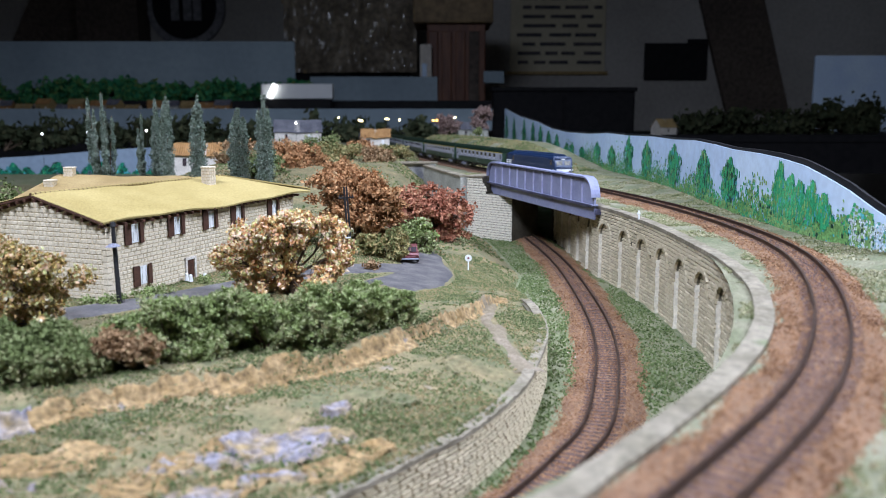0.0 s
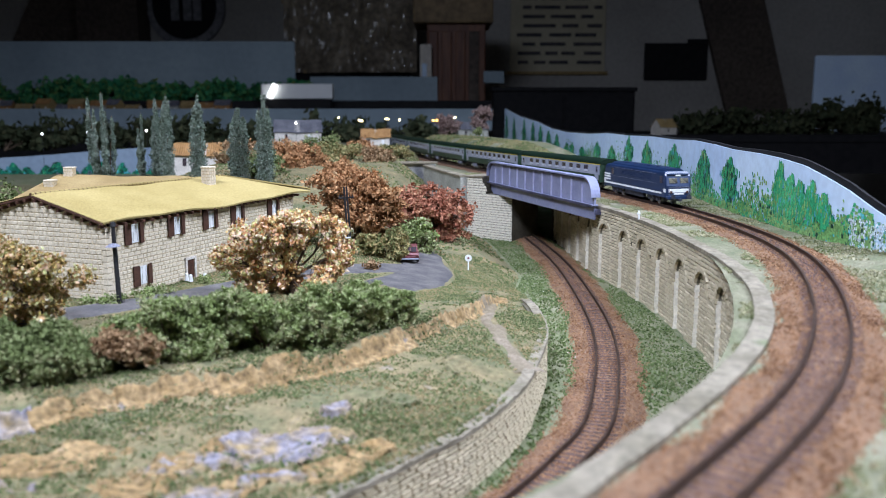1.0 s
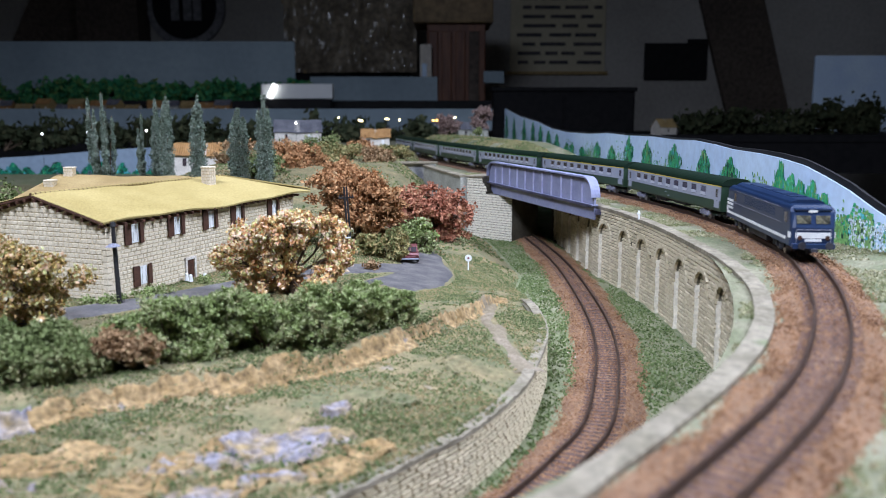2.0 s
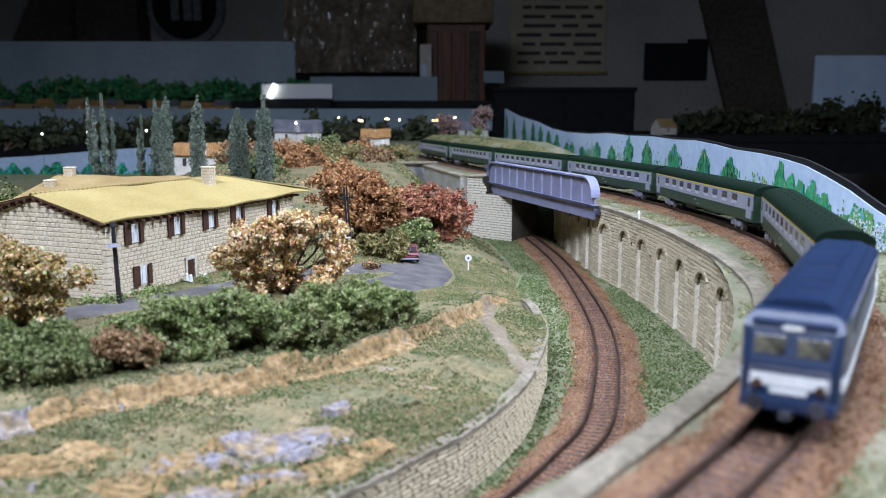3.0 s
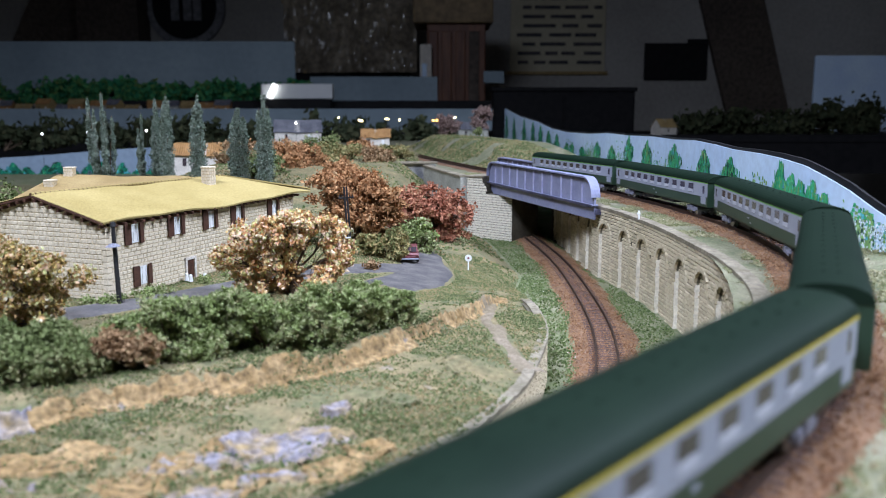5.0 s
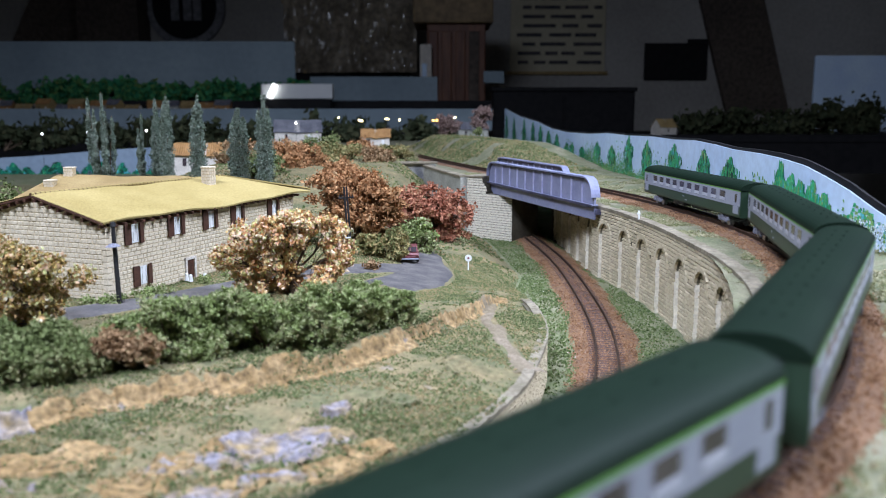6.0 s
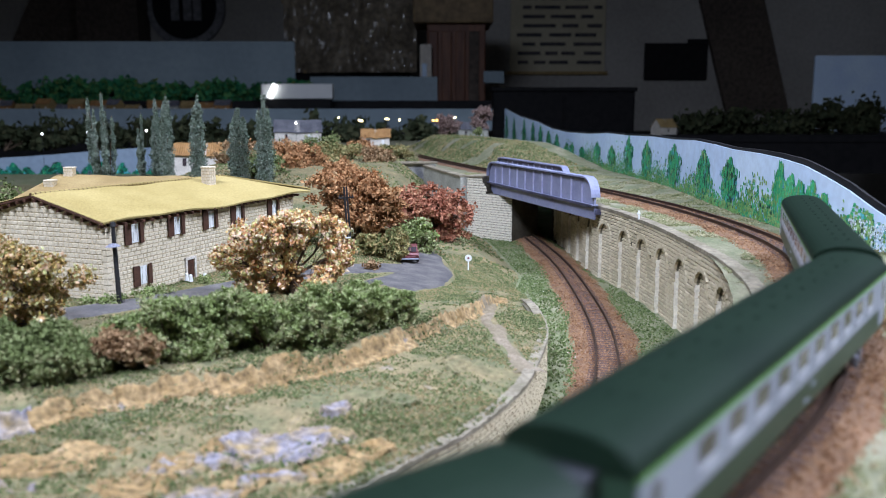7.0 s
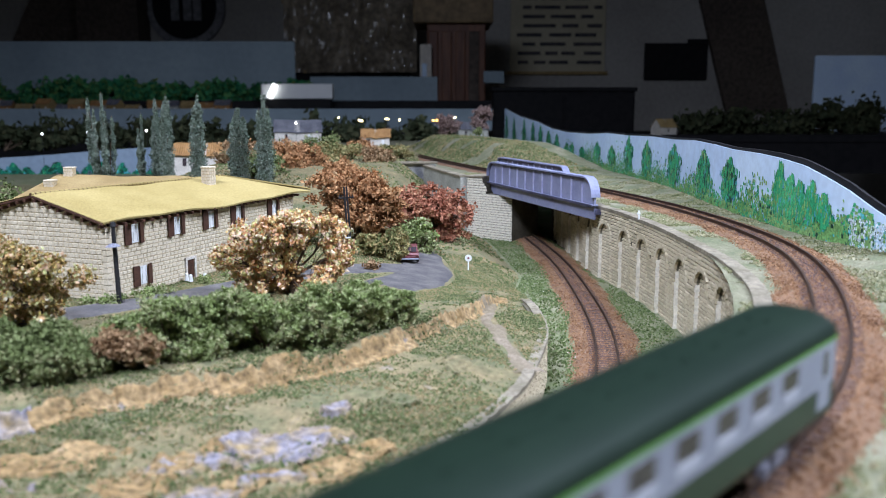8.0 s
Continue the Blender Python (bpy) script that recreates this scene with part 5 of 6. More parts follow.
    for s in (-1, 1):
        p, q = Vector((-1.6, W / 2, R - 1.2)), Vector((-4.6 if s < 0 else -6.0, -3.6 if s < 0 else W + e - 0.6, ez - 1.0))
        cyl(bm, p, q, 0.6, 0.6, 6)
    part("verge_board", bm, M_SHUTTER, h)
    for k in range(27):
        bm = bmesh.new()
        box(bm, 2 + k * 6.1 - 0.7, 2 + k * 6.1 + 0.7, -5.4, 0, ez - 2.6, ez - 1.3)
        part("rafter", bm, M_SHUTTER, h)
    for k in range(9):
        for s in (-1, 1):
            bm = bmesh.new()
            yy = W / 2 + s * (3 + k * 4.8)
            zz = R - 2.4 - (3 + k * 4.8) * (R - H) / (W / 2)
            box(bm, -3.6, 0, yy - 0.7, yy + 0.7, zz - 0.4, zz + 1.0)
            part("purlin", bm, M_SHUTTER, h)
    bm = bmesh.new()
    for k in range(50):
        cyl(bm, (-2 + k * 2.96, W / 2, R - 0.1 - k * 0.022), (-2 + k * 2.96 + 2.1, W / 2, R - 0.1 - k * 0.022), 0.95, 0.8, 8)
    part("ridge_tiles", bm, M_ROOF, h)
    bm = bmesh.new()
    cyl(bm, (-2.2, W / 2, R - 0.1), (146.2, W / 2, R - 1.2), 0.7, 0.7, 6)
    part("ridge_batten", bm, M_SHUTTER, h)
    chimney(h, 117, W / 2 - 12, R - 2.0)
    return h


def chimney(parent, x, y, z):
    bm = bmesh.new()
    box(bm, x - 2.9, x + 2.9, y - 2.9, y + 2.9, z - 6, z + 7.6, 0.2)
    c = part("chimney", bm, M_JOINT, parent)
    for k in range(7):
        for i in range(3):
            o = -2.95 + i * 2.0 + (k % 2) * 0.4 - 0.2
            for b in ((x + o, x + o + 1.7, y - 3.2, y - 2.85), (x - 3.2, x - 2.85, y + o, y + o + 1.7)):
                bm = bmesh.new()
                box(bm, *b, z - 4.4 + k * 1.7, z - 2.9 + k * 1.7, 0.1)
                part("stone", bm, M_WALL, c)
    bm = bmesh.new()
    box(bm, x - 3.3, x + 3.3, y - 3.3, y + 3.3, z + 7.6, z + 8.6, 0.3)
    part("cap", bm, M_WALL, c)
    return c


def build_rear_wing():
    h = empty("farm_wing", "rear farm wing with weathered ochre tiled roof", "house", mpose(-256, 525, 25.5))
    L, W, H, R = 84.0, 90.0, 35.5, 47.0
    bm = bmesh.new()
    box(bm, 0, L - 40, 6, W - 4, -3, H - 2.0)
    part("wall", bm, M_WALL, h)
    ez = H - 0.6
    bm = bmesh.new()
    corrugated(bm, (-3, W / 2, R), (L + 2, W / 2, R - 1.2), (L + 2, -5, ez - 0.6), (-9, -5, ez + 1.0), 1.7, 0.22, 0.9)
    part("roof_slope", bm, M_OCHRE2, h)
    bm = bmesh.new()
    corrugated(bm, (L + 2, W / 2, R - 1.2), (-3, W / 2, R), (-9, W + 5, ez), (L + 2, W + 5, ez), 1.7, 0.22, 0.9)
    part("roof_slope", bm, M_OCHRE2, h)
    bm = bmesh.new()
    prism(bm, [(6, H - 2.0), (W - 4, H - 2.0), (W / 2, R - 2.2)], L - 41, Matrix.Rotation(math.pi / 2, 4, "Z") @ Matrix.Translation((0, -L + 40.5, 0)))
    part("gable", bm, M_WALL, h)
    chimney(h, 6.5, W / 2 - 2, R - 3.2)
    chimney(h, 3.5, W / 2 - 25, R - 10.0)


def small_house(name, x, y, z, rz, L, W, H, R, wallm, roofm, label, n_open=2):
    h = empty(name, label, "house", mpose(x, y, z, 0, 0, rz))
    bm = bmesh.new()
    box(bm, -L / 2, L / 2, -W / 2, W / 2, -4, H)
    part("wall", bm, wallm, h)
    bm = bmesh.new()
    prism(bm, [(-W / 2, H - 0.01), (W / 2, H - 0.01), (0, R - 0.5)], L - 0.4, Matrix.Rotation(math.pi / 2, 4, "Z") @ Matrix.Translation((0, -L / 2 + 0.2, 0)))
    part("gable", bm, wallm, h)
    for s in (-1, 1):
        bm = bmesh.new()
        corrugated(bm, (-L / 2 - 2, 0, R + 0.2), (L / 2 + 2, 0, R + 0.2), (L / 2 + 2, s * (W / 2 + 3), H - 1), (-L / 2 - 2, s * (W / 2 + 3), H - 1), 2.5, 0.3, 0.8)
        part("roof_slope", bm, roofm, h)
    for k in range(n_open):
        bm = bmesh.new()
        xx = (k + 0.5) / n_open * L - L / 2
        box(bm, xx - 2.2, xx + 2.2, -W / 2 - 0.3, -W / 2 + 0.3, H * 0.35, H * 0.8, 0.1)
        part("window", bm, M_WHITE if k % 2 else M_DARKGLASS, h)
    return h


# ---- bridge and portal ----
def oriented(p, q):
    d = Vector((q[0] - p[0], q[1] - p[1]))
    return mpose(p[0], p[1], 0, 0, 0, math.degrees(math.atan2(d.y, d.x))), d.length


def girder(parent, p, q, z0, zm, z1, name):
    """Plate girder from p to q with rounded top ends, stiffener ribs and flanges."""
    m, L = oriented(p, q)
    g = empty_part(name, parent, m)
    out = [(0, zm)]
    r = (z1 - zm) * 0.72
    for i in range(9):
        a = math.pi - i * math.pi / 16
        out.append((r + r * math.cos(a), z1 - r + r * math.sin(a)))
    for i in range(9):
        a = math.pi / 2 - i * math.pi / 16
        out.append((L - r + r * math.cos(a), z1 - r + r * math.sin(a)))
    out.append((L, zm))
    bm = bmesh.new()
    prism(bm, out, 1.4, Matrix.Translation((0, -0.7, 0)))
    part("upper_web", bm, M_GIRDER, g)
    bm = bmesh.new()
    prism(bm, [(3, z0 + 2.5), (7, z0), (L - 2, z0), (L - 1.5, zm - 1), (1, zm - 1)], 1.2, Matrix.Translation((0, 0.6, 0)))
    part("lower_web", bm, M_GIRDER, g)
    # flange that follows the outline
    rim = out[1:-1]
    for nm, mt, e0, e1, y0, y1 in (("top_flange", M_GIRDER, 0.0, 1.1, -3.4, 3.4), ("flange_edge", M_GIRDEREDGE, -0.9, 0.0, -1.1, -0.7)):
        bm = bmesh.new()
        rows = []
        c = Vector((L / 2, zm))
        for i, (x, z) in enumerate(rim):
            t = Vector(rim[min(i + 1, len(rim) - 1)]) - Vector(rim[max(i - 1, 0)])
            nn = Vector((-t.y, t.x)).normalized()
            ring = []
            for e, yy in ((e0, y0), (e1, y0), (e1, y1), (e0, y1)):
                ring.append(bm.verts.new((x + nn.x * e, yy, z + nn.y * e)))
            rows.append(ring)
        for r0, r1 in zip(rows[:-1], rows[1:]):
            for k in range(4):
                bm.faces.new((r0[k], r1[k], r1[(k + 1) % 4], r0[(k + 1) % 4]))
        bm.faces.new(rows[0]), bm.faces.new(rows[-1])
        part(nm, bm, mt, g)
    bm = bmesh.new()
    box(bm, 0, L, -2.4, 2.4, zm - 0.9, zm, 0.1)
    part("mid_flange", bm, M_GIRDER, g)
    bm = bmesh.new()
    box(bm, 0.2, L - 0.2, -2.6, -2.42, zm - 1.5, zm - 0.1)
    part("mid_edge", bm, M_GIRDEREDGE, g)
    n = 12
    for k in range(1, n):
        bm = bmesh.new()
        x = L * k / n
        box(bm, x - 0.35, x + 0.35, -1.9, -0.69, zm, z1 - (1.2 if 1 < k < n - 1 else 4.5), 0.08)
        part("stiffener", bm, M_RIB, g)
    return g


M_RIB = mat("pale_rib", (0.30, 0.30, 0.46), (0.42, 0.42, 0.56), 0.2, 0.55, 0.1, 1.0, mottle=0.15)


def empty_part(name, parent, m):
    o = new(name)
    o.empty_display_size = 0.01
    o.parent = parent
    o.matrix_local = m
    return o


def build_bridge():
    b = empty("girder_bridge", "lavender painted steel plate girder bridge over the lower track", "bridge")
    girder(b, (43, 775), (103, 572), 41.5, 52.0, 69.5, "girder")
    girder(b, (65, 980), (116, 797), 42, 50.0, 63.0, "girder")
    bm = bmesh.new()
    vs = [(44, 776), (103.5, 573), (137, 583), (150, 600), (140, 760), (118, 800), (82, 830)]
    a = [bm.verts.new((x, y, 45.0)) for x, y in vs]
    c = [bm.verts.new((x, y, 48.6)) for x, y in vs]
    bm.faces.new(a), bm.faces.new(c)
    for i in range(len(vs)):
        j = (i + 1) % len(vs)
        bm.faces.new((a[i], a[j], c[j], c[i]))
    part("deck", bm, M_GIRDEREDGE, b)
    p = empty("bridge_pier", "whitewashed stone bridge pier with neat courses", "bridge pier")
    m, L = oriented((22, 780), (61, 746))
    bm = bmesh.new()
    box(bm, 0, L, 0.4, 40, -1, 41.0)
    box(bm, 0, 18, 0.4, 40, 41.05, 55.5)
    core = part("core", bm, M_MORTAR, p)
    core.matrix_local = m
    v, f = stones(flat_path((0, 0), (L, 0)), 0, L, 0, 55, 2.3, 4.8, 0.7, 1, lambda s, z: z > 55 - 14 * float(smooth(17, 27, s)), 6)
    v[:, 1] += 0.4
    lay_stones("stone", (v, f), M_PALE, p, "masonry", 300, m)
    bm = bmesh.new()
    box(bm, -0.8, 18.6, -0.8, 41, 55.5, 57.2, 0.3)
    cp = part("cap", bm, M_COPING, p)
    cp.matrix_local = m
    w = empty("wing_wall", "grey concrete wing wall beside the far track", "retaining wall")
    line = Path([(22, 782), (10, 830), (-4, 890), (-16, 950)])
    v, f = ribbon(line, 0, line.s[-1], 0, -6, -1, 55)
    mesh_np("core", v, f, M_CONCRETE, w)
    v, f = ribbon(line, 0, line.s[-1], 1.2, -7, 55, 57)
    mesh_np("coping", v, f, M_COPING, w)
    t = empty("tunnel_portal", "weathered concrete tunnel portal with a dark opening", "tunnel portal")
    bm = bmesh.new()
    box(bm, -17, -8, 946, 956, -1, 58, 0.4)
    part("pillar", bm, M_CONCRETE, t)
    bm = bmesh.new()
    box(bm, -82, -66, 948, 958, -1, 58, 0.4)
    part("pillar", bm, M_CONCRETE, t)
    bm = bmesh.new()
    box(bm, -66, -17, 950, 958, 40, 58, 0.4)
    part("lintel", bm, M_CONCRETE2, t)
    bm = bmesh.new()
    box(bm, -84, -6, 945, 959, 58, 60, 0.4)
    part("coping", bm, M_COPING, t)
    bm = bmesh.new()
    box(bm, -66, -17, 975, 978, -1, 57)
    part("inner_wall", bm, M_BLACK, t)


# ---- paint on the backdrop ----
def strokes(name, s, z, length, width, material, parent, lift, r):
    """Short flat brush strokes lying on the board."""
    n = len(s)
    lean = r.normal(0, 0.2, n)
    l, w = length * r.uniform(0.5, 1.3, n), width * r.uniform(0.6, 1.4, n)
    off = -(lift + r.uniform(0, 0.25, n))
    vs = np.empty((n, 4, 3))
    for k, (a, b) in enumerate(((-1, -0.6), (1, -0.8), (0.8, 1), (-0.7, 0.8))):
        ss, zz = s + a * w / 2 * np.cos(lean) + b * l / 2 * np.sin(lean), z + b * l / 2 * np.cos(lean)
        vs[:, k, :2] = BOARD.at(ss, 0)
        nrm = BOARD.at(ss, 1.0) - BOARD.at(ss, 0)
        vs[:, k, :2] += nrm * off[:, None]
        vs[:, k, 2] = zz
    f = np.arange(n * 4).reshape(-1, 4)
    return mesh_np(name, vs.reshape(-1, 3), f, material, parent)


def board_s(y):
    return float(np.interp(y, BOARD.c[:, 1], BOARD.s))


def paint_board(b):
    r = np.random.default_rng(77)
    trees = [(1745, 109, 60), (1638, 104, 50), (1511, 102.5, 55), (1413, 98, 50), (1339, 95, 46), (1269, 87.5, 46), (1204, 84, 42), (1135, 74, 30), (1100, 75, 28), (1043, 72, 34), (969, 81, 38), (905, 78.5, 32), (843, 90, 36), (779, 87.5, 38), (692, 87.5, 50), (608, 86.5, 42), (553, 84, 36),
             (474, 85.5, 20), (460, 80, 24), (449, 77, 20), (436, 78, 18), (424, 72.5, 16)]
    for y, top, w in trees:
        s0, foot = board_s(y), 52.0 + (4 if y > 900 else 0)
        tree = empty_part("painted_tree", b, Matrix())
        n = 900
        q = r.uniform(0, 1, n)
        half = w * 0.5 * np.interp(q, [0, 0.12, 0.35, 0.7, 1], [0.25, 0.7, 1.0, 0.75, 0.12]) * (0.75 + 0.3 * np.sin(q * 11 + y) * r.uniform(0, 1, n))
        s = s0 + np.clip(r.normal(0, 0.52, n), -1.25, 1.25) * half + 1.5 * np.sin(q * 23 + y)
        z = foot + 5 + q * (top - foot - 6)
        c = r.uniform(0, 1, n)
        near_end = y < 480
        for k, (lo, hi) in enumerate(((0, 0.5), (0.5, 0.78), (0.78, 0.84), (0.84, 0.88), (0.88, 1.0))):
            sel = (c >= lo) & (c < hi)
            if sel.sum():
                strokes("foliage_paint", s[sel], z[sel], 5.0, 2.0 if y > 500 else 1.2, M_STEM[(0, 1, 2, 3, 4)[k] if not near_end else (0, 1, 1, 3, 2)[k]], tree, 0.15 + 0.3 * (k > 0), r)
        strokes("trunk_paint", np.full(6, s0) + r.normal(0, 0.6, 6), np.linspace(foot - 1, foot + 8, 6), 4.0, 2.6, M_STEM[4], tree, 0.1, r)
    under = empty_part("painted_undergrowth", b, Matrix())
    n = 15000
    y = 385 + r.uniform(0, 1, n) ** 1.6 * 1300
    s = np.interp(y, BOARD.c[:, 1], BOARD.s)
    z = 49 + np.abs(r.normal(0, 1, n)) * (7.0 + 3.5 * np.sin(s * 0.05)) + 3 * (y > 900)
    ok = z < np.interp(y, [379, 392, 404, 426, 447, 478, 508, 549], [64, 69, 73, 78, 82, 85, 86, 87])
    s, z = s[ok], z[ok]
    c = r.uniform(0, 1, len(s))
    for k, (lo, hi) in enumerate(((0, 0.2), (0.2, 0.55), (0.55, 0.985), (0.985, 0.99), (0.99, 1.0))):
        sel = (c >= lo) & (c < hi)
        tagged(strokes("undergrowth_paint", s[sel], z[sel], 2.4, 2.0, M_STEM[k], under, 0.1 + 0.08 * k, r), kind="stuff")
    n = 1500
    s = r.uniform(board_s(335), board_s(402), n)
    z = r.uniform(50, 64, n) - 8 * (s < board_s(362))
    c = r.uniform(0, 1, n)
    for k, (lo, hi) in ((5, (0, 0.5)), (2, (0.5, 0.7)), (4, (0.7, 0.85)), (3, (0.85, 1))):
        sel = (c >= lo) & (c < hi)
        tagged(strokes("undergrowth_paint", s[sel], z[sel], 1.8, 0.9, M_STEM[k], under, 0.1 + 0.05 * k, r), kind="stuff")


# ---- small things of the village ----
def build_small():
    p = empty("telegraph_pole", "dark double telegraph pole with a crossarm", "pole", mpose(-55.5, 503, drop(-55.5, 503), 0, -3.5, 0))
    for o in (-0.75, 0.75):
        bm = bmesh.new()
        box(bm, o - 0.5, o + 0.5, -0.6, 0.6, -2, 43.5, 0.1)
        part("post", bm, M_POST, p)
    bm = bmesh.new()
    box(bm, -4.6, 4.6, -0.5, 0.5, 36.4, 37.3, 0.1)
    part("crossarm", bm, M_POST, p)
    bm = bmesh.new()
    box(bm, -2.2, 1.2, -0.9, -0.5, 12.5, 13.4, 0.1)
    part("bracket", bm, M_WHITE, p)
    for x in (-4, -2.4, 2.4, 4):
        bm = bmesh.new()
        cyl(bm, (x, 0, 37.3), (x, 0, 38.6), 0.4, 0.3, 8)
        part("insulator", bm, M_POST, p)
    l = empty("street_lamp", "black street lamp post with a flat pale lamp disc", "street lamp", mpose(-147.5, 378, 25.5, 0, -1.5, 0))
    bm = bmesh.new()
    cyl(bm, (0, 0, -1), (0, 0, 38), 1.15, 0.95, 12)
    cyl(bm, (0, 0, 37.5), (0, 0, 39.5), 1.5, 1.0, 12)
    part("post", bm, M_POST, l)
    bm = bmesh.new()
    cyl(bm, (0, -1.8, 28.6), (0, -1.8, 29.9), 3.4, 1.4, 20)
    part("lamp_disc", bm, M_GREY, l, "pale grey lamp disc")
    bm = bmesh.new()
    bmesh.ops.create_uvsphere(bm, u_segments=10, v_segments=6, radius=0.7, matrix=Matrix.Translation((0, -2.6, 28.9)))
    part("bulb", bm, M_WHITE, l)
    s = empty("road_sign", "small round white and red road sign on a post", "road sign", mpose(16, 527, drop(16, 527) - 0.2))
    bm = bmesh.new()
    cyl(bm, (0, 0, -2), (0, 0, 8), 0.4, None, 8)
    part("post", bm, M_WHITE, s)
    bm = bmesh.new()
    cyl(bm, (0, -0.6, 8.2), (0, -0.2, 8.2), 2.2, None, 20)
    d = part("disc", bm, M_WHITE, s)
    bm = bmesh.new()
    cyl(bm, (0, -0.75, 8.2), (0, -0.6, 8.2), 0.7, None, 16)
    part("emblem", bm, M_CAR, d)
    # parked car
    c = empty("parked_car", "small dark red saloon car parked on the road, seen from behind", "car", mpose(-20.5, 520, drop(-20.5, 520) + 1.0, 0, 0, 93))
    bm = bmesh.new()
    prism(bm, [(-13, 2.0), (-13.2, 4.6), (-11.5, 5.8), (-5, 6.0), (9, 5.8), (12.6, 5.0), (13, 2.2)], 10.4, Matrix.Translation((0, -5.2, 0)))
    bmesh.ops.bevel(bm, geom=list(bm.edges), offset=0.5, segments=2, affect="EDGES")
    body = part("body", bm, M_CAR, c)
    bm = bmesh.new()
    prism(bm, [(-10.5, 5.8), (-7.5, 9.6), (1.5, 9.8), (5.5, 5.8)], 8.8, Matrix.Translation((0, -4.4, 0)))
    bmesh.ops.bevel(bm, geom=list(bm.edges), offset=0.5, segments=2, affect="EDGES")
    cab = part("cabin", bm, M_CAR, c)
    for y0, y1 in ((-3.6, -0.25), (0.25, 3.6)):
        bm = bmesh.new()
        prism(bm, [(-10.1, 6.4), (-7.9, 9.2), (-7.75, 9.15), (-9.95, 6.35)], y1 - y0, Matrix.Translation((-0.15, y0, 0.1)))
        part("rear_window", bm, M_DARKGLASS, cab)
    bm = bmesh.new()
    box(bm, -13.9, -13.0, -5.2, 5.2, 2.2, 3.0, 0.2)
    part("bumper", bm, M_SILVER, c)
    for y in (-3.9, 3.9):
        bm = bmesh.new()
        box(bm, -13.5, -13.0, y - 0.7, y + 0.7, 3.6, 4.5, 0.15)
        part("tail_light", bm, M_SHUTTER, c)
    for x in (-8, 8):
        for y in (-4.6, 4.6):
            bm = bmesh.new()
            cyl(bm, (x, y - 0.8, 1.8), (x, y + 0.8, 1.8), 1.8, None, 14)
            part("wheel", bm, M_POST, c)
    for x, y, hgt in ((-133, 432, 4.2), (-130, 429, 3.8), (-124, 434, 3.6)):
        bm = bmesh.new()
        cyl(bm, (0, 0, 0), (0, 0, hgt * 0.6), 1.2, 0.9, 8)
        bmesh.ops.create_uvsphere(bm, u_segments=8, v_segments=6, radius=1.0, matrix=Matrix.Translation((0, 0, hgt * 0.75)))
        o = part("garden_figurine", bm, M_WHITE)
        o.matrix_world = mpose(x, y, drop(x, y) + 0.6)
        tagged(o, "tiny white figurine standing before the house door", "figurine", "figurines by the door")
    for k, (x, y, w) in enumerate(((-122, 428, 5), (-138, 400, 8), (-143, 392, 5), (-113, 445, 5), (-150, 378, 5), (-160, 380, 6))):
        plant("flower_bed", x, y, drop(x, y), (x, y, drop(x, y) + 1.2), (w, 3, 2), 500, (0.5, 1.1), L_GREEN, "low green plants along the house wall", "plants", 7, 120 + k, False, "plants along the wall")
    plant("small_bush", -96, 405, drop(-96, 405), (-96, 405, drop(-96, 405) + 4), (6, 5, 4), 900, (0.7, 1.5), L_AUTUMN, "small orange shrub by the road", "bush", 7, 130, False)
    plant("small_bush", -40, 470, drop(-40, 470), (-40, 470, drop(-40, 470) + 3), (4, 4, 3), 400, (0.7, 1.3), L_DRY, "small dry shrub by the road", "bush", 6, 131, False)
    # far village
    small_house("orange_roofed_house", -281, 1010, 46, 8, 66, 40, 20, 33, M_CREAM, M_TERRA, "cream house with orange tiled roof behind the poplars", 3)
    small_house("signal_hut", -103, 1310, 60, 4, 42, 26, 18, 30, M_CREAM, M_TERRA, "small cream hut with orange roof beside the far track", 2)
    small_house("slate_roofed_house", -258, 1520, 60, 10, 80, 60, 22, 42, M_CREAM, M_SLATE, "dim house with grey slate roof at the layout's end", 2)
    small_house("grey_shed", 60, 1760, 62, 5, 60, 40, 20, 34, M_CONCRETE, M_SLATE, "grey shed on the far bank", 2)
    small_house("white_cottage", -345, 1120, 40, 30, 40, 40, 22, 34, M_CREAM, M_TERRA, "pale cottage behind the poplars", 1)
    small_house("church", -30, 1880, 4, 20, 50, 36, 34, 50, M_SLATE, M_SLATE, "dark church-like house far down the line", 1)
    # lit lamps in the far village
    for x, y, z, g in ((-722, 1540, 77, G_COOL), (-640, 1540, 80, G_COOL), (-520, 1500, 84, G_COOL), (-367, 1495, 90, G_COOL), (-254, 1480, 97, G_COOL), (-141, 1490, 101, G_WARM), (-146, 1500, 101.5, G_WARM), (-96, 1495, 104, G_WARM), (-100, 1500, 104, G_WARM), (-76, 1500, 102, G_WARM), (-17, 1500, 101.5, G_AMBER), (-11, 1500, 101.5, G_AMBER), (20.5, 1500, 106, G_WARM), (-190, 1560, 106, G_WARM)):
        l = empty("village_lamp", "tiny lit street lamp on a thin post", "street lamp", mpose(x, y, 0), "lit lamps of the far village")
        bm = bmesh.new()
        cyl(bm, (0, 0, 0), (0, 0, z - 1.5), 0.35, 0.3, 6)
        part("post", bm, M_POST, l)
        bm = bmesh.new()
        bmesh.ops.create_uvsphere(bm, u_segments=12, v_segments=8, radius=1.7, matrix=Matrix.Translation((0, 0, z)))
        part("bulb", bm, g, l, "glowing bulb")
    # little white scrap on the viaduct's coping
    bm = bmesh.new()
    box(bm, -0.6, 0.6, -0.5, 0.5, 0, 5.5, 0.3)
    box(bm, -1.2, 0.8, -0.6, 0.4, 3.2, 4.4, 0.3)
    o = part("marker_post", bm, M_WHITE)
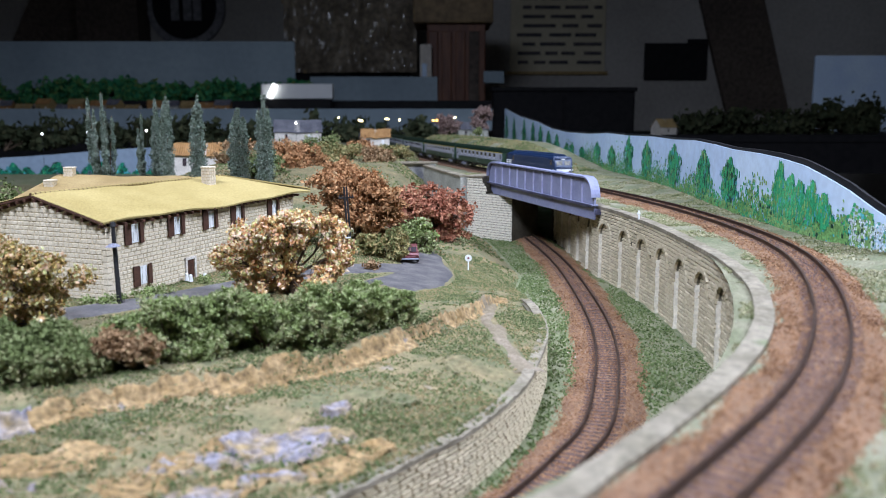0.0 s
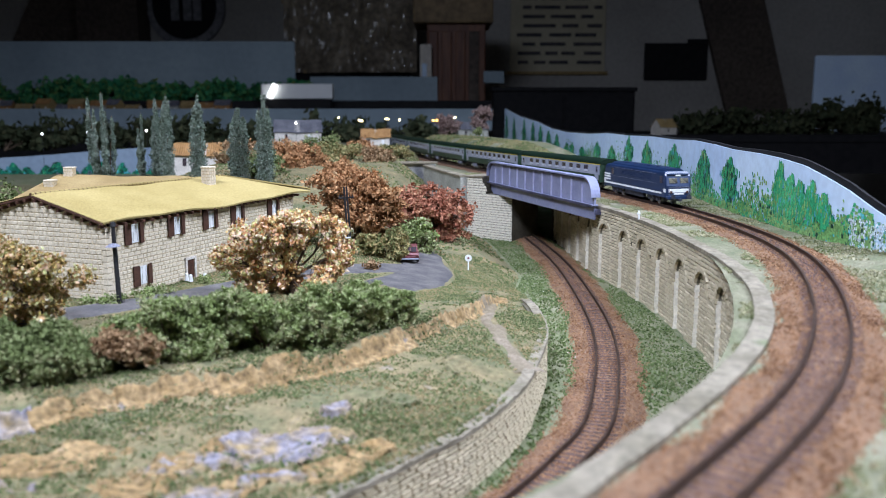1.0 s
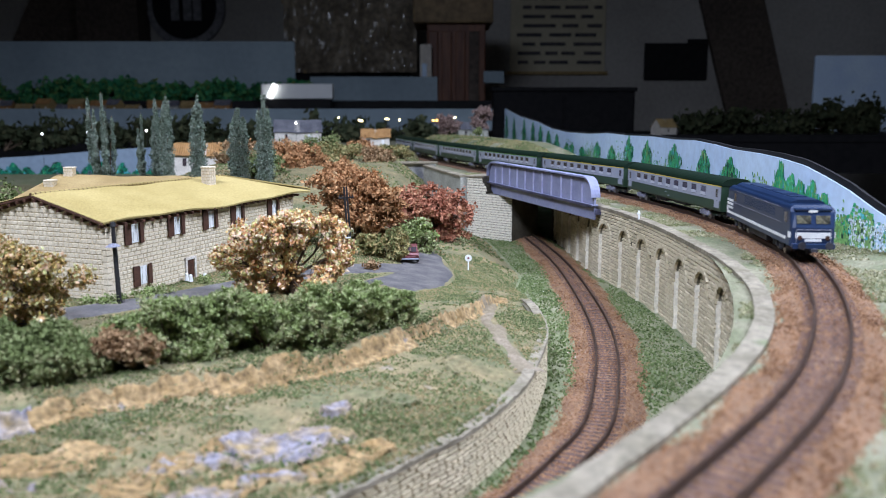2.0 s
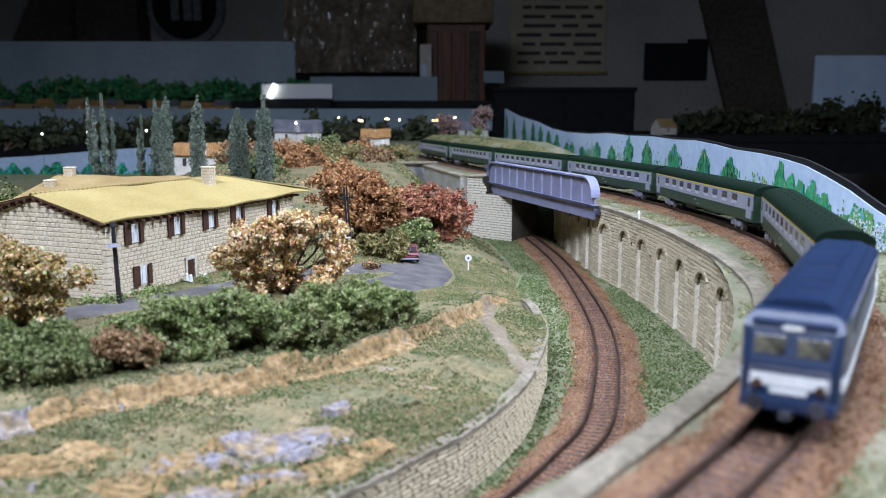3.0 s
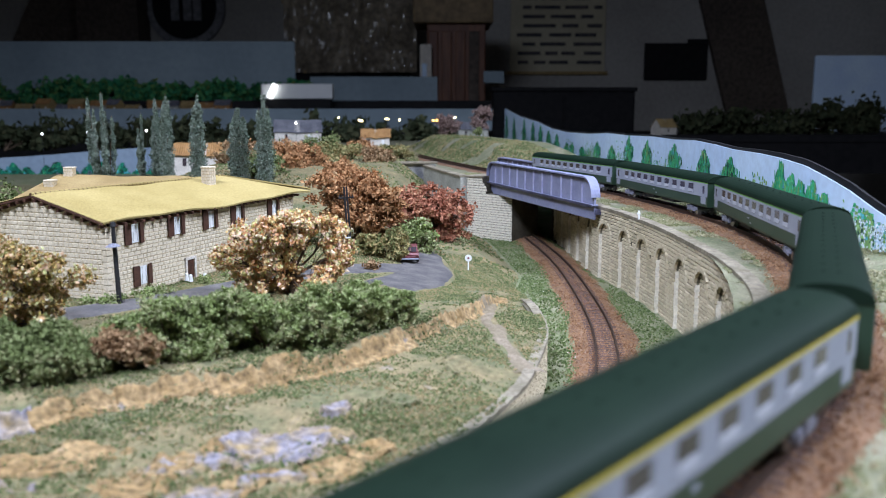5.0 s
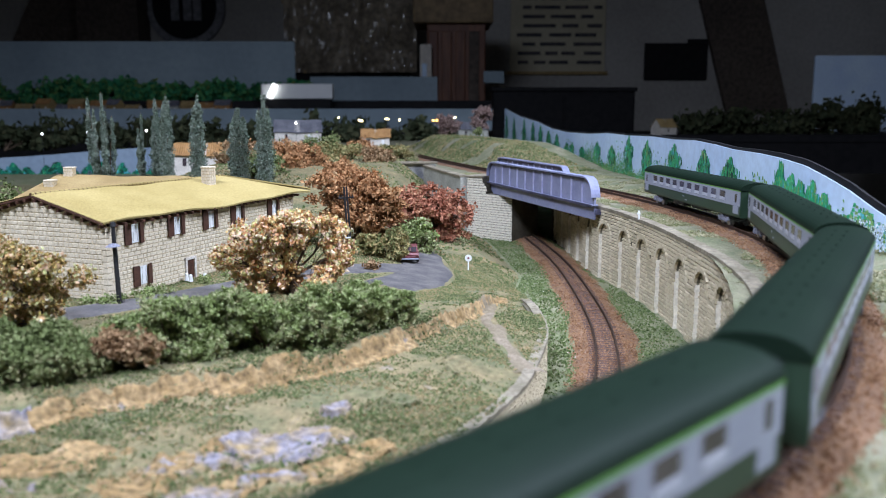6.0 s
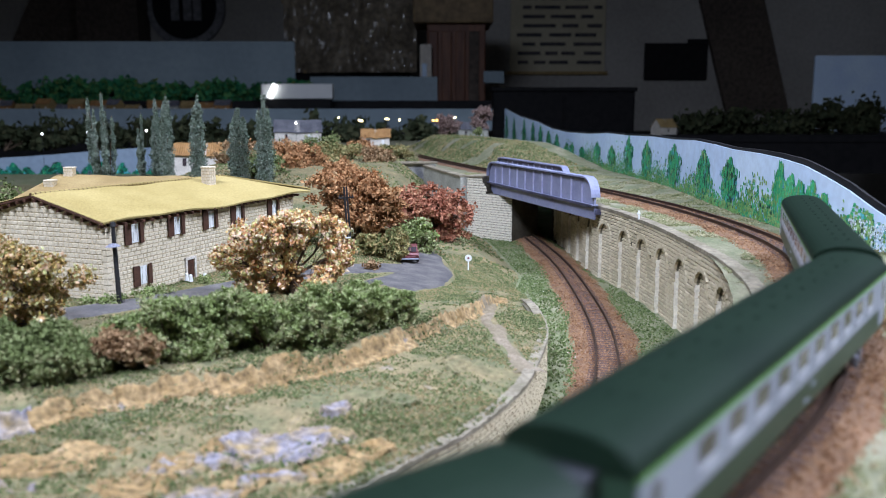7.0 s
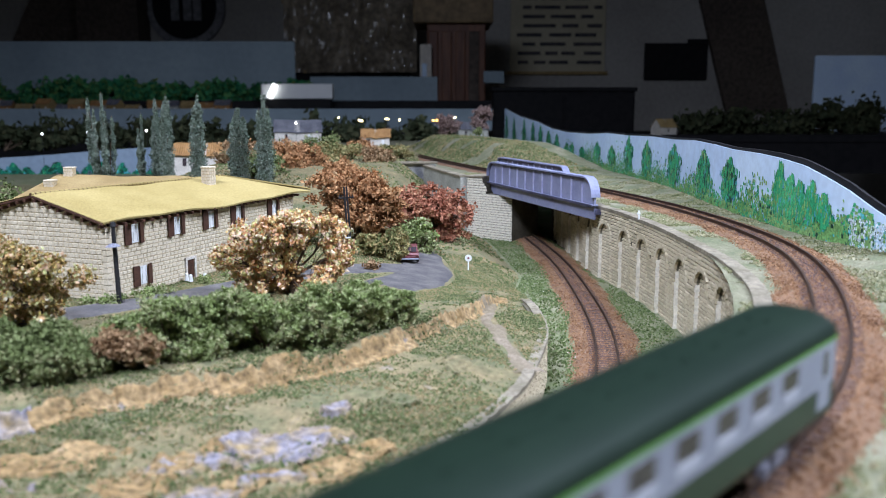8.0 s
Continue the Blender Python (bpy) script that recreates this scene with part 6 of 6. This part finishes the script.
    o.matrix_world = mpose(117.5, 505, Z_UP - 2.5)
    tagged(o, "chipped white marker post on the viaduct coping", "post")


# ---- the other layout sections and the room ----
def slab(name, x0, x1, y0, y1, z0, z1, m, label, category, kind="structure", bevel=2.0):
    bm = bmesh.new()
    box(bm, x0, x1, y0, y1, z0, z1, bevel)
    return tagged(part(name, bm, m), label, category, kind=kind)


def build_room():
    slab("floor", -3600, 4200, -2500, 4700, -1010, -1000, M_FLOOR, "dark floor of the club room", "floor", bevel=0)
    slab("ceiling", -3600, 4200, -2500, 4700, 1600, 1610, M_ROOM, "plain grey ceiling of the club room", "ceiling", bevel=0)
    slab("wall_north", -3600, 4200, 4600, 4700, -1000, 1600, M_ROOM, "dim grey-brown plaster wall behind the layout", "wall", bevel=0)
    slab("wall_south", -3600, 4200, -2600, -2500, -1000, 1600, M_ROOM, "plain grey wall", "wall", bevel=0)
    slab("wall_west", -3700, -3600, -2500, 4600, -1000, 1600, M_ROOM, "plain grey wall", "wall", bevel=0)
    slab("wall_east", 4200, 4300, -2500, 4600, -1000, 1600, M_ROOM, "plain grey wall", "wall", bevel=0)
    # sloping dark braces against the wall
    for x0, x1, z1 in ((-2300, -1900, 900), (1500, 2400, 1000)):
        bm = bmesh.new()
        s = 1 if x0 < 0 else -1
        prism(bm, [(x0, 380), (x1, 380), (x1 - s * 0 + 260, z1), (x0 + 260, z1)] if s > 0 else [(x0, 120), (x0 + 330, 120), (x1 - 1150 + 330, z1), (x1 - 1150, z1)], 40, Matrix.Translation((0, 4540, 0)))
        tagged(part("wall_panel", bm, M_BROWNDARK), "dark sloping panel leaning on the wall", "panel")
    slab("dark_cabinet", -1850, -1540, 4400, 4590, 380, 1000, M_BROWNDARK, "dark cabinet against the wall", "cabinet", "", 6)
    # emblem
    e = empty("wall_emblem", "round dark emblem with a grey ring on the wall", "emblem")
    for nm, r0, y0, y1, m in (("ring", 205, 4560, 4598, M_EMBLEM), ("disc", 165, 4540, 4562, M_BLACK)):
        bm = bmesh.new()
        cyl(bm, (-1345, y0, 665), (-1345, y1, 665), r0, None, 48)
        bmesh.ops.bevel(bm, geom=[ed for ed in bm.edges], offset=5, segments=2, affect="EDGES")
        part(nm, bm, m, e)
    for a in (-45, 20, 70):
        bm = bmesh.new()
        box(bm, -1345 + a - 22, -1345 + a + 22, 4530, 4542, 590, 760, 4)
        part("motif", bm, M_EMBLEM, e)
    # film-wrapped picture
    f = empty("wrapped_picture", "large gilt-framed picture wrapped in crumpled shiny film", "picture")
    bm = bmesh.new()
    bmesh.ops.create_grid(bm, x_segments=90, y_segments=80, size=0.5)
    for v in bm.verts:
        x, z = v.co.x * 600, v.co.y * 520
        d = 46 * noise.fractal(Vector((x * 0.011, z * 0.005, 2)), 1.0, 2.0, 3)
        v.co = (x, d, z)
    o = part("film", bm, M_FOIL, f)
    o.matrix_local = mpose(-420, 3960, 560)
    bm = bmesh.new()
    prism(bm, [(-790, 820), (-760, 820), (-618, 300), (-648, 300)], 30, Matrix.Translation((0, 3990, 0)))
    part("frame", bm, M_GOLD, f)
    bm = bmesh.new()
    box(bm, -700, -150, 4010, 4030, -1000, 840, 4)
    part("backing", bm, M_BLACK, f)
    # cupboard
    c = empty("wooden_cupboard", "tall dark red-brown wooden cupboard", "cupboard")
    bm = bmesh.new()
    box(bm, -65, 172, 3500, 3800, -1000, 470, 5)
    part("body", bm, M_WOOD, c)
    for x in (-40, 15, 70, 125):
        bm = bmesh.new()
        box(bm, x - 20, x + 20, 3488, 3502, 60, 440, 4)
        part("slat", bm, M_WOOD if x < 100 else M_BROWNDARK, c)
    bm = bmesh.new()
    box(bm, -120, 200, 3470, 3810, 470, 600, 8)
    part("cornice", bm, M_GOLD2, c)
    g = empty("wall_gauge", "narrow white gauge strip hung on the cupboard", "gauge")
    bm = bmesh.new()
    box(bm, -92, -45, 3440, 3505, 150, 385, 4)
    part("plate", bm, M_CREAM, g)
    bm = bmesh.new()
    box(bm, -84, -64, 3434, 3441, 215, 310, 2)
    part("scale", bm, M_SKYBOARD, g)
    # poster
    p = empty("wall_poster", "cream wall poster with lines of unreadable print", "poster")
    bm = bmesh.new()
    box(bm, 355, 855, 4580, 4596, 330, 800, 3)
    part("sheet", bm, M_PAPER, p)
    r = random.Random(4)
    for k in range(9):
        z = 372 + k * 47
        x = 385 + r.uniform(0, 40)
        while x < 800:
            w = r.uniform(40, 190)
            bm = bmesh.new()
            box(bm, x, min(x + w, 835), 4576, 4581, z, z + 18, 1)
            part("text_bar", bm, M_INK, p)
            x += w + r.uniform(15, 50)
    bm = bmesh.new()
    box(bm, 340, 870, 4572, 4598, 318, 334, 2)
    part("batten", bm, M_GOLD, p)
    d = empty("dark_picture", "small black picture on the wall", "picture")
    bm = bmesh.new()
    box(bm, 1065, 1395, 4570, 4596, 290, 480, 4)
    part("panel", bm, M_BLACK, d)
    bm = bmesh.new()
    box(bm, 1290, 1390, 4560, 4590, 470, 500, 4)
    part("clip", bm, M_BLACK, d)
    bc = empty("black_cabinet", "low black cabinet behind the layout", "cabinet")
    for nm, x0, x1, y0, y1, z0, z1 in (("body", 176, 672, 3010, 3150, -1000, 190), ("top", 170, 678, 3000, 3155, 190, 204), ("door", 182, 420, 3002, 3010, -960, 180), ("door", 428, 666, 3002, 3010, -960, 180)):
        bm = bmesh.new()
        box(bm, x0, x1, y0, y1, z0, z1, 3)
        part(nm, bm, M_BLACK, bc)
    slab("blue_slip", 150, 225, 3180, 3190, 225, 268, M_BLUEBOARD, "small pale blue card on the wall", "card", "", 1)
    # second layout at the left
    slab("table_west", -2700, -60, 2600, 3300, -40, 60, M_BLACK, "black table edge of a second layout", "table", "", 4)
    slab("shelf_west", -2700, -300, 3010, 3060, 60, 108, M_BLACK, "black shelf front of the second layout", "shelf", "", 3)
    slab("sky_strip", -2700, 150, 2610, 2622, 62, 128, M_BLUEBOARD, "pale blue low backdrop of the second layout", "backdrop board", "", 2)
    slab("sky_board", -2700, -530, 3100, 3112, 150, 368, M_BLUEBOARD, "grey-blue sky board of the second layout", "backdrop board", "", 2)
    slab("far_table_edge", -1200, 170, 2990, 3008, 105, 158, M_BLACK, "black rail below the far boards", "rail", "", 2)
    slab("sky_board_middle", -480, -20, 3120, 3130, 150, 245, M_BLUEBOARD, "grey-blue sky board behind the lamp box", "backdrop board", "", 2)
    t = empty("lamp_box", "white box with a short lit tube", "lamp box")
    bm = bmesh.new()
    box(bm, -612, -372, 2900, 2950, 163, 212, 3)
    part("box", bm, M_WHITE, t)
    bm = bmesh.new()
    box(bm, -600, -380, 2905, 2945, 59, 163, 2)
    part("stand", bm, M_BLACK, t)
    bm = bmesh.new()
    cyl(bm, (-583, 2890, 166), (-561, 2890, 210), 9, None, 10)
    part("tube", bm, G_TUBE, t)
    r2 = np.random.default_rng(9)
    for k in range(22):
        x = -2500 + k * 95 + r2.uniform(-20, 20)
        plant("far_bush", x, 3070, 150, (x, 3070, 178), (75, 20, r2.uniform(26, 48)), 700, (9, 20), L_FARGREEN, "dark green bush along the second layout's sky board", "bush", 9, 200 + k, False, "far bushes")
    for k in range(14):
        x = -1560 + k * 62 + r2.uniform(-15, 15)
        h = r2.uniform(24, 52)
        small_house("far_house", x, 2985 - 22, 100, r2.uniform(-20, 20), 52, 40, h, h + 18, (M_CREAM, M_TERRA, M_CONCRETE, M_OCHRE2)[k % 4], (M_TERRA, M_SLATE, M_OCHRE2)[k % 3], "dim little house of the second layout", 2)
    for k in range(16):
        x = -1500 + k * 100 + r2.uniform(-30, 30)
        plant("far_bush", x, 2000 + r2.uniform(-60, 60), 30, (x, 2000, 62), (60, 20, r2.uniform(20, 34)), 500, (7, 15), L_FARGLOOM, "bush in the unlit village, the gloom put into its dark colour", "bush", 8, 240 + k, False, "dark village bushes")
    # wavy sky board at the left
    s = np.linspace(-1500, -340, 60)
    top = 40 + 7 * np.sin((s + 700) * 0.009) + 0.02 * (s + 700)
    pts = np.stack([np.c_[s, np.full(60, y), z] for y, z in ((1600, np.full(60, -60.0)), (1600, top), (1612, top), (1612, np.full(60, -60.0)))], 1)
    i = np.arange(240).reshape(-1, 4)
    j = np.roll(i, -1, axis=1)
    wb = empty("wavy_backdrop", "pale blue wavy backdrop board with painted green bushes", "backdrop board")
    mesh_np("panel", pts.reshape(-1, 3), np.stack([i[:-1], i[1:], j[1:], j[:-1]], -1).reshape(-1, 4), M_DIMSKY, wb)
    r3 = np.random.default_rng(15)
    for k in range(24):
        x0, hgt, wid = -1010 + k * 29 + r3.uniform(-8, 8), r3.uniform(30, 56), r3.uniform(20, 34)
        bush = empty_part("painted_bush", wb, mpose(x0, 1599, -26))
        for m, n in ((M_STEM[4], 90), (M_STEM[0], 130), (M_STEM[1], 26), (M_STEM[3], 14)):
            u, v = r3.uniform(-1, 1, n), r3.uniform(0, 1, n) ** 0.8
            c = np.c_[u * wid * np.sqrt(1 - 0.8 * v * v), -r3.uniform(0.2, 0.9, n), v * hgt * (1 - 0.4 * u * u)]
            q = np.array([(-1, 0, -0.8), (0.9, 0, -1), (1, 0, 0.9), (-0.8, 0, 1)])
            vs = c[:, None, :] + q[None] * r3.uniform(1.2, 3.6, (n, 1, 1))
            mesh_np("foliage_paint", vs.reshape(-1, 3), np.arange(n * 4).reshape(-1, 4), m, bush)
    # right-hand side
    slab("white_board_east", 1290, 1900, 3000, 3012, 51, 312, M_SKYBOARD, "pale board at the far side of the room", "board", "", 2)
    te = empty("table_east", "black table of a third layout", "table")
    for nm, x0, x1, y0, y1, z0, z1 in (("top", 640, 2400, 2480, 3100, 30, 52), ("apron", 650, 2390, 2486, 2500, -60, 30), ("leg", 660, 720, 2500, 2560, -1000, 30), ("leg", 2320, 2380, 2500, 2560, -1000, 30)):
        bm = bmesh.new()
        box(bm, x0, x1, y0, y1, z0, z1, 3)
        part(nm, bm, M_BLACK, te)
    small_house("far_church", 655, 2540, 52, 25, 60, 44, 22, 46, M_CREAM, M_OCHRE2, "small pale ochre-roofed house on the third layout", 1)
    for k in range(9):
        x = 760 + k * 120
        plant("far_bush", x, 2600 + 60 * (k % 3), 52, (x, 2600 + 60 * (k % 3), 85), (70, 40, 30 + 14 * (k % 3)), 700, (8, 17), L_FARGLOOM, "olive bush on the third layout, coloured darker for the room's gloom", "bush", 9, 300 + k, False, "bushes of the third layout")


M_BROWNDARK = mat("dark_panel", (0.08, 0.062, 0.05), (0.115, 0.09, 0.07), 0.003, 0.8, 0.05, 0.05)
M_DIMSKY = mat("dim_sky_paint", (0.24, 0.31, 0.40), (0.31, 0.38, 0.46), 0.006, 0.8, 0.05, 0.1, mottle=0.08)
M_EMBLEM = mat("emblem_grey", (0.17, 0.17, 0.18), (0.23, 0.23, 0.24), 0.005, 0.6, 0.05, 0.05)
M_GOLD2 = mat("brown_cornice", (0.16, 0.11, 0.05), (0.22, 0.15, 0.08), 0.004, 0.6, 0.05, 0.05)
L_FARGREEN = leafy("far_green", [(0.015, 0.10, 0.05), (0.03, 0.18, 0.08), (0.08, 0.24, 0.08), (0.18, 0.18, 0.05)])
# bush tones darkened to carry the gloom of the unlit far tables
L_FARGLOOM = leafy("far_gloom", [(0.02, 0.03, 0.015), (0.05, 0.06, 0.03), (0.08, 0.08, 0.04)])

build_roads()
build_rocks()
build_bridge()
build_farmhouse()
build_rear_wing()
paint_board(board)
build_plants()
build_turf()
build_bits()
build_small()
build_room()

def vehicle_rows(back, pivot):
    """Rows of a vehicle whose middle runs that far behind the train's front: its two bogies keep to the track."""
    rows = []
    for k in range(33):
        t = k * 0.25
        s = front_at(t) - back
        a, b = UP.at(s - pivot), UP.at(s + pivot)
        m = (a + b) / 2
        rows.append((t, mpose(m[0], m[1], Z_UP, 0, 0, math.degrees(math.atan2(b[1] - a[1], b[0] - a[0])))))
    return rows


def bogie_rows(back, pivot, at):
    rows = []
    for k in range(33):
        t = k * 0.25
        s = front_at(t) - back
        a, b = UP.at(s - pivot), UP.at(s + pivot)
        turn = UP.heading(s + at) - math.atan2(b[1] - a[1], b[0] - a[0])
        rows.append((t, mpose(at, 0, 0, 0, 0, math.degrees((turn + math.pi) % (2 * math.pi) - math.pi))))
    return rows


def motions():
    walk(loco, vehicle_rows(53.5, 32))
    for b, at in zip([c for c in loco.children if c.name.startswith("bogie")], (-32, 32)):
        walk(b, bogie_rows(53.5, 32, at))
    for k, c in enumerate(coaches):
        back = 116.0 + PITCH * k + PITCH / 2
        walk(c, vehicle_rows(back, 54))
        for b, at in zip([o for o in c.children if o.name.startswith("bogie")], (-54, 54)):
            walk(b, bogie_rows(back, 54, at))


motions()
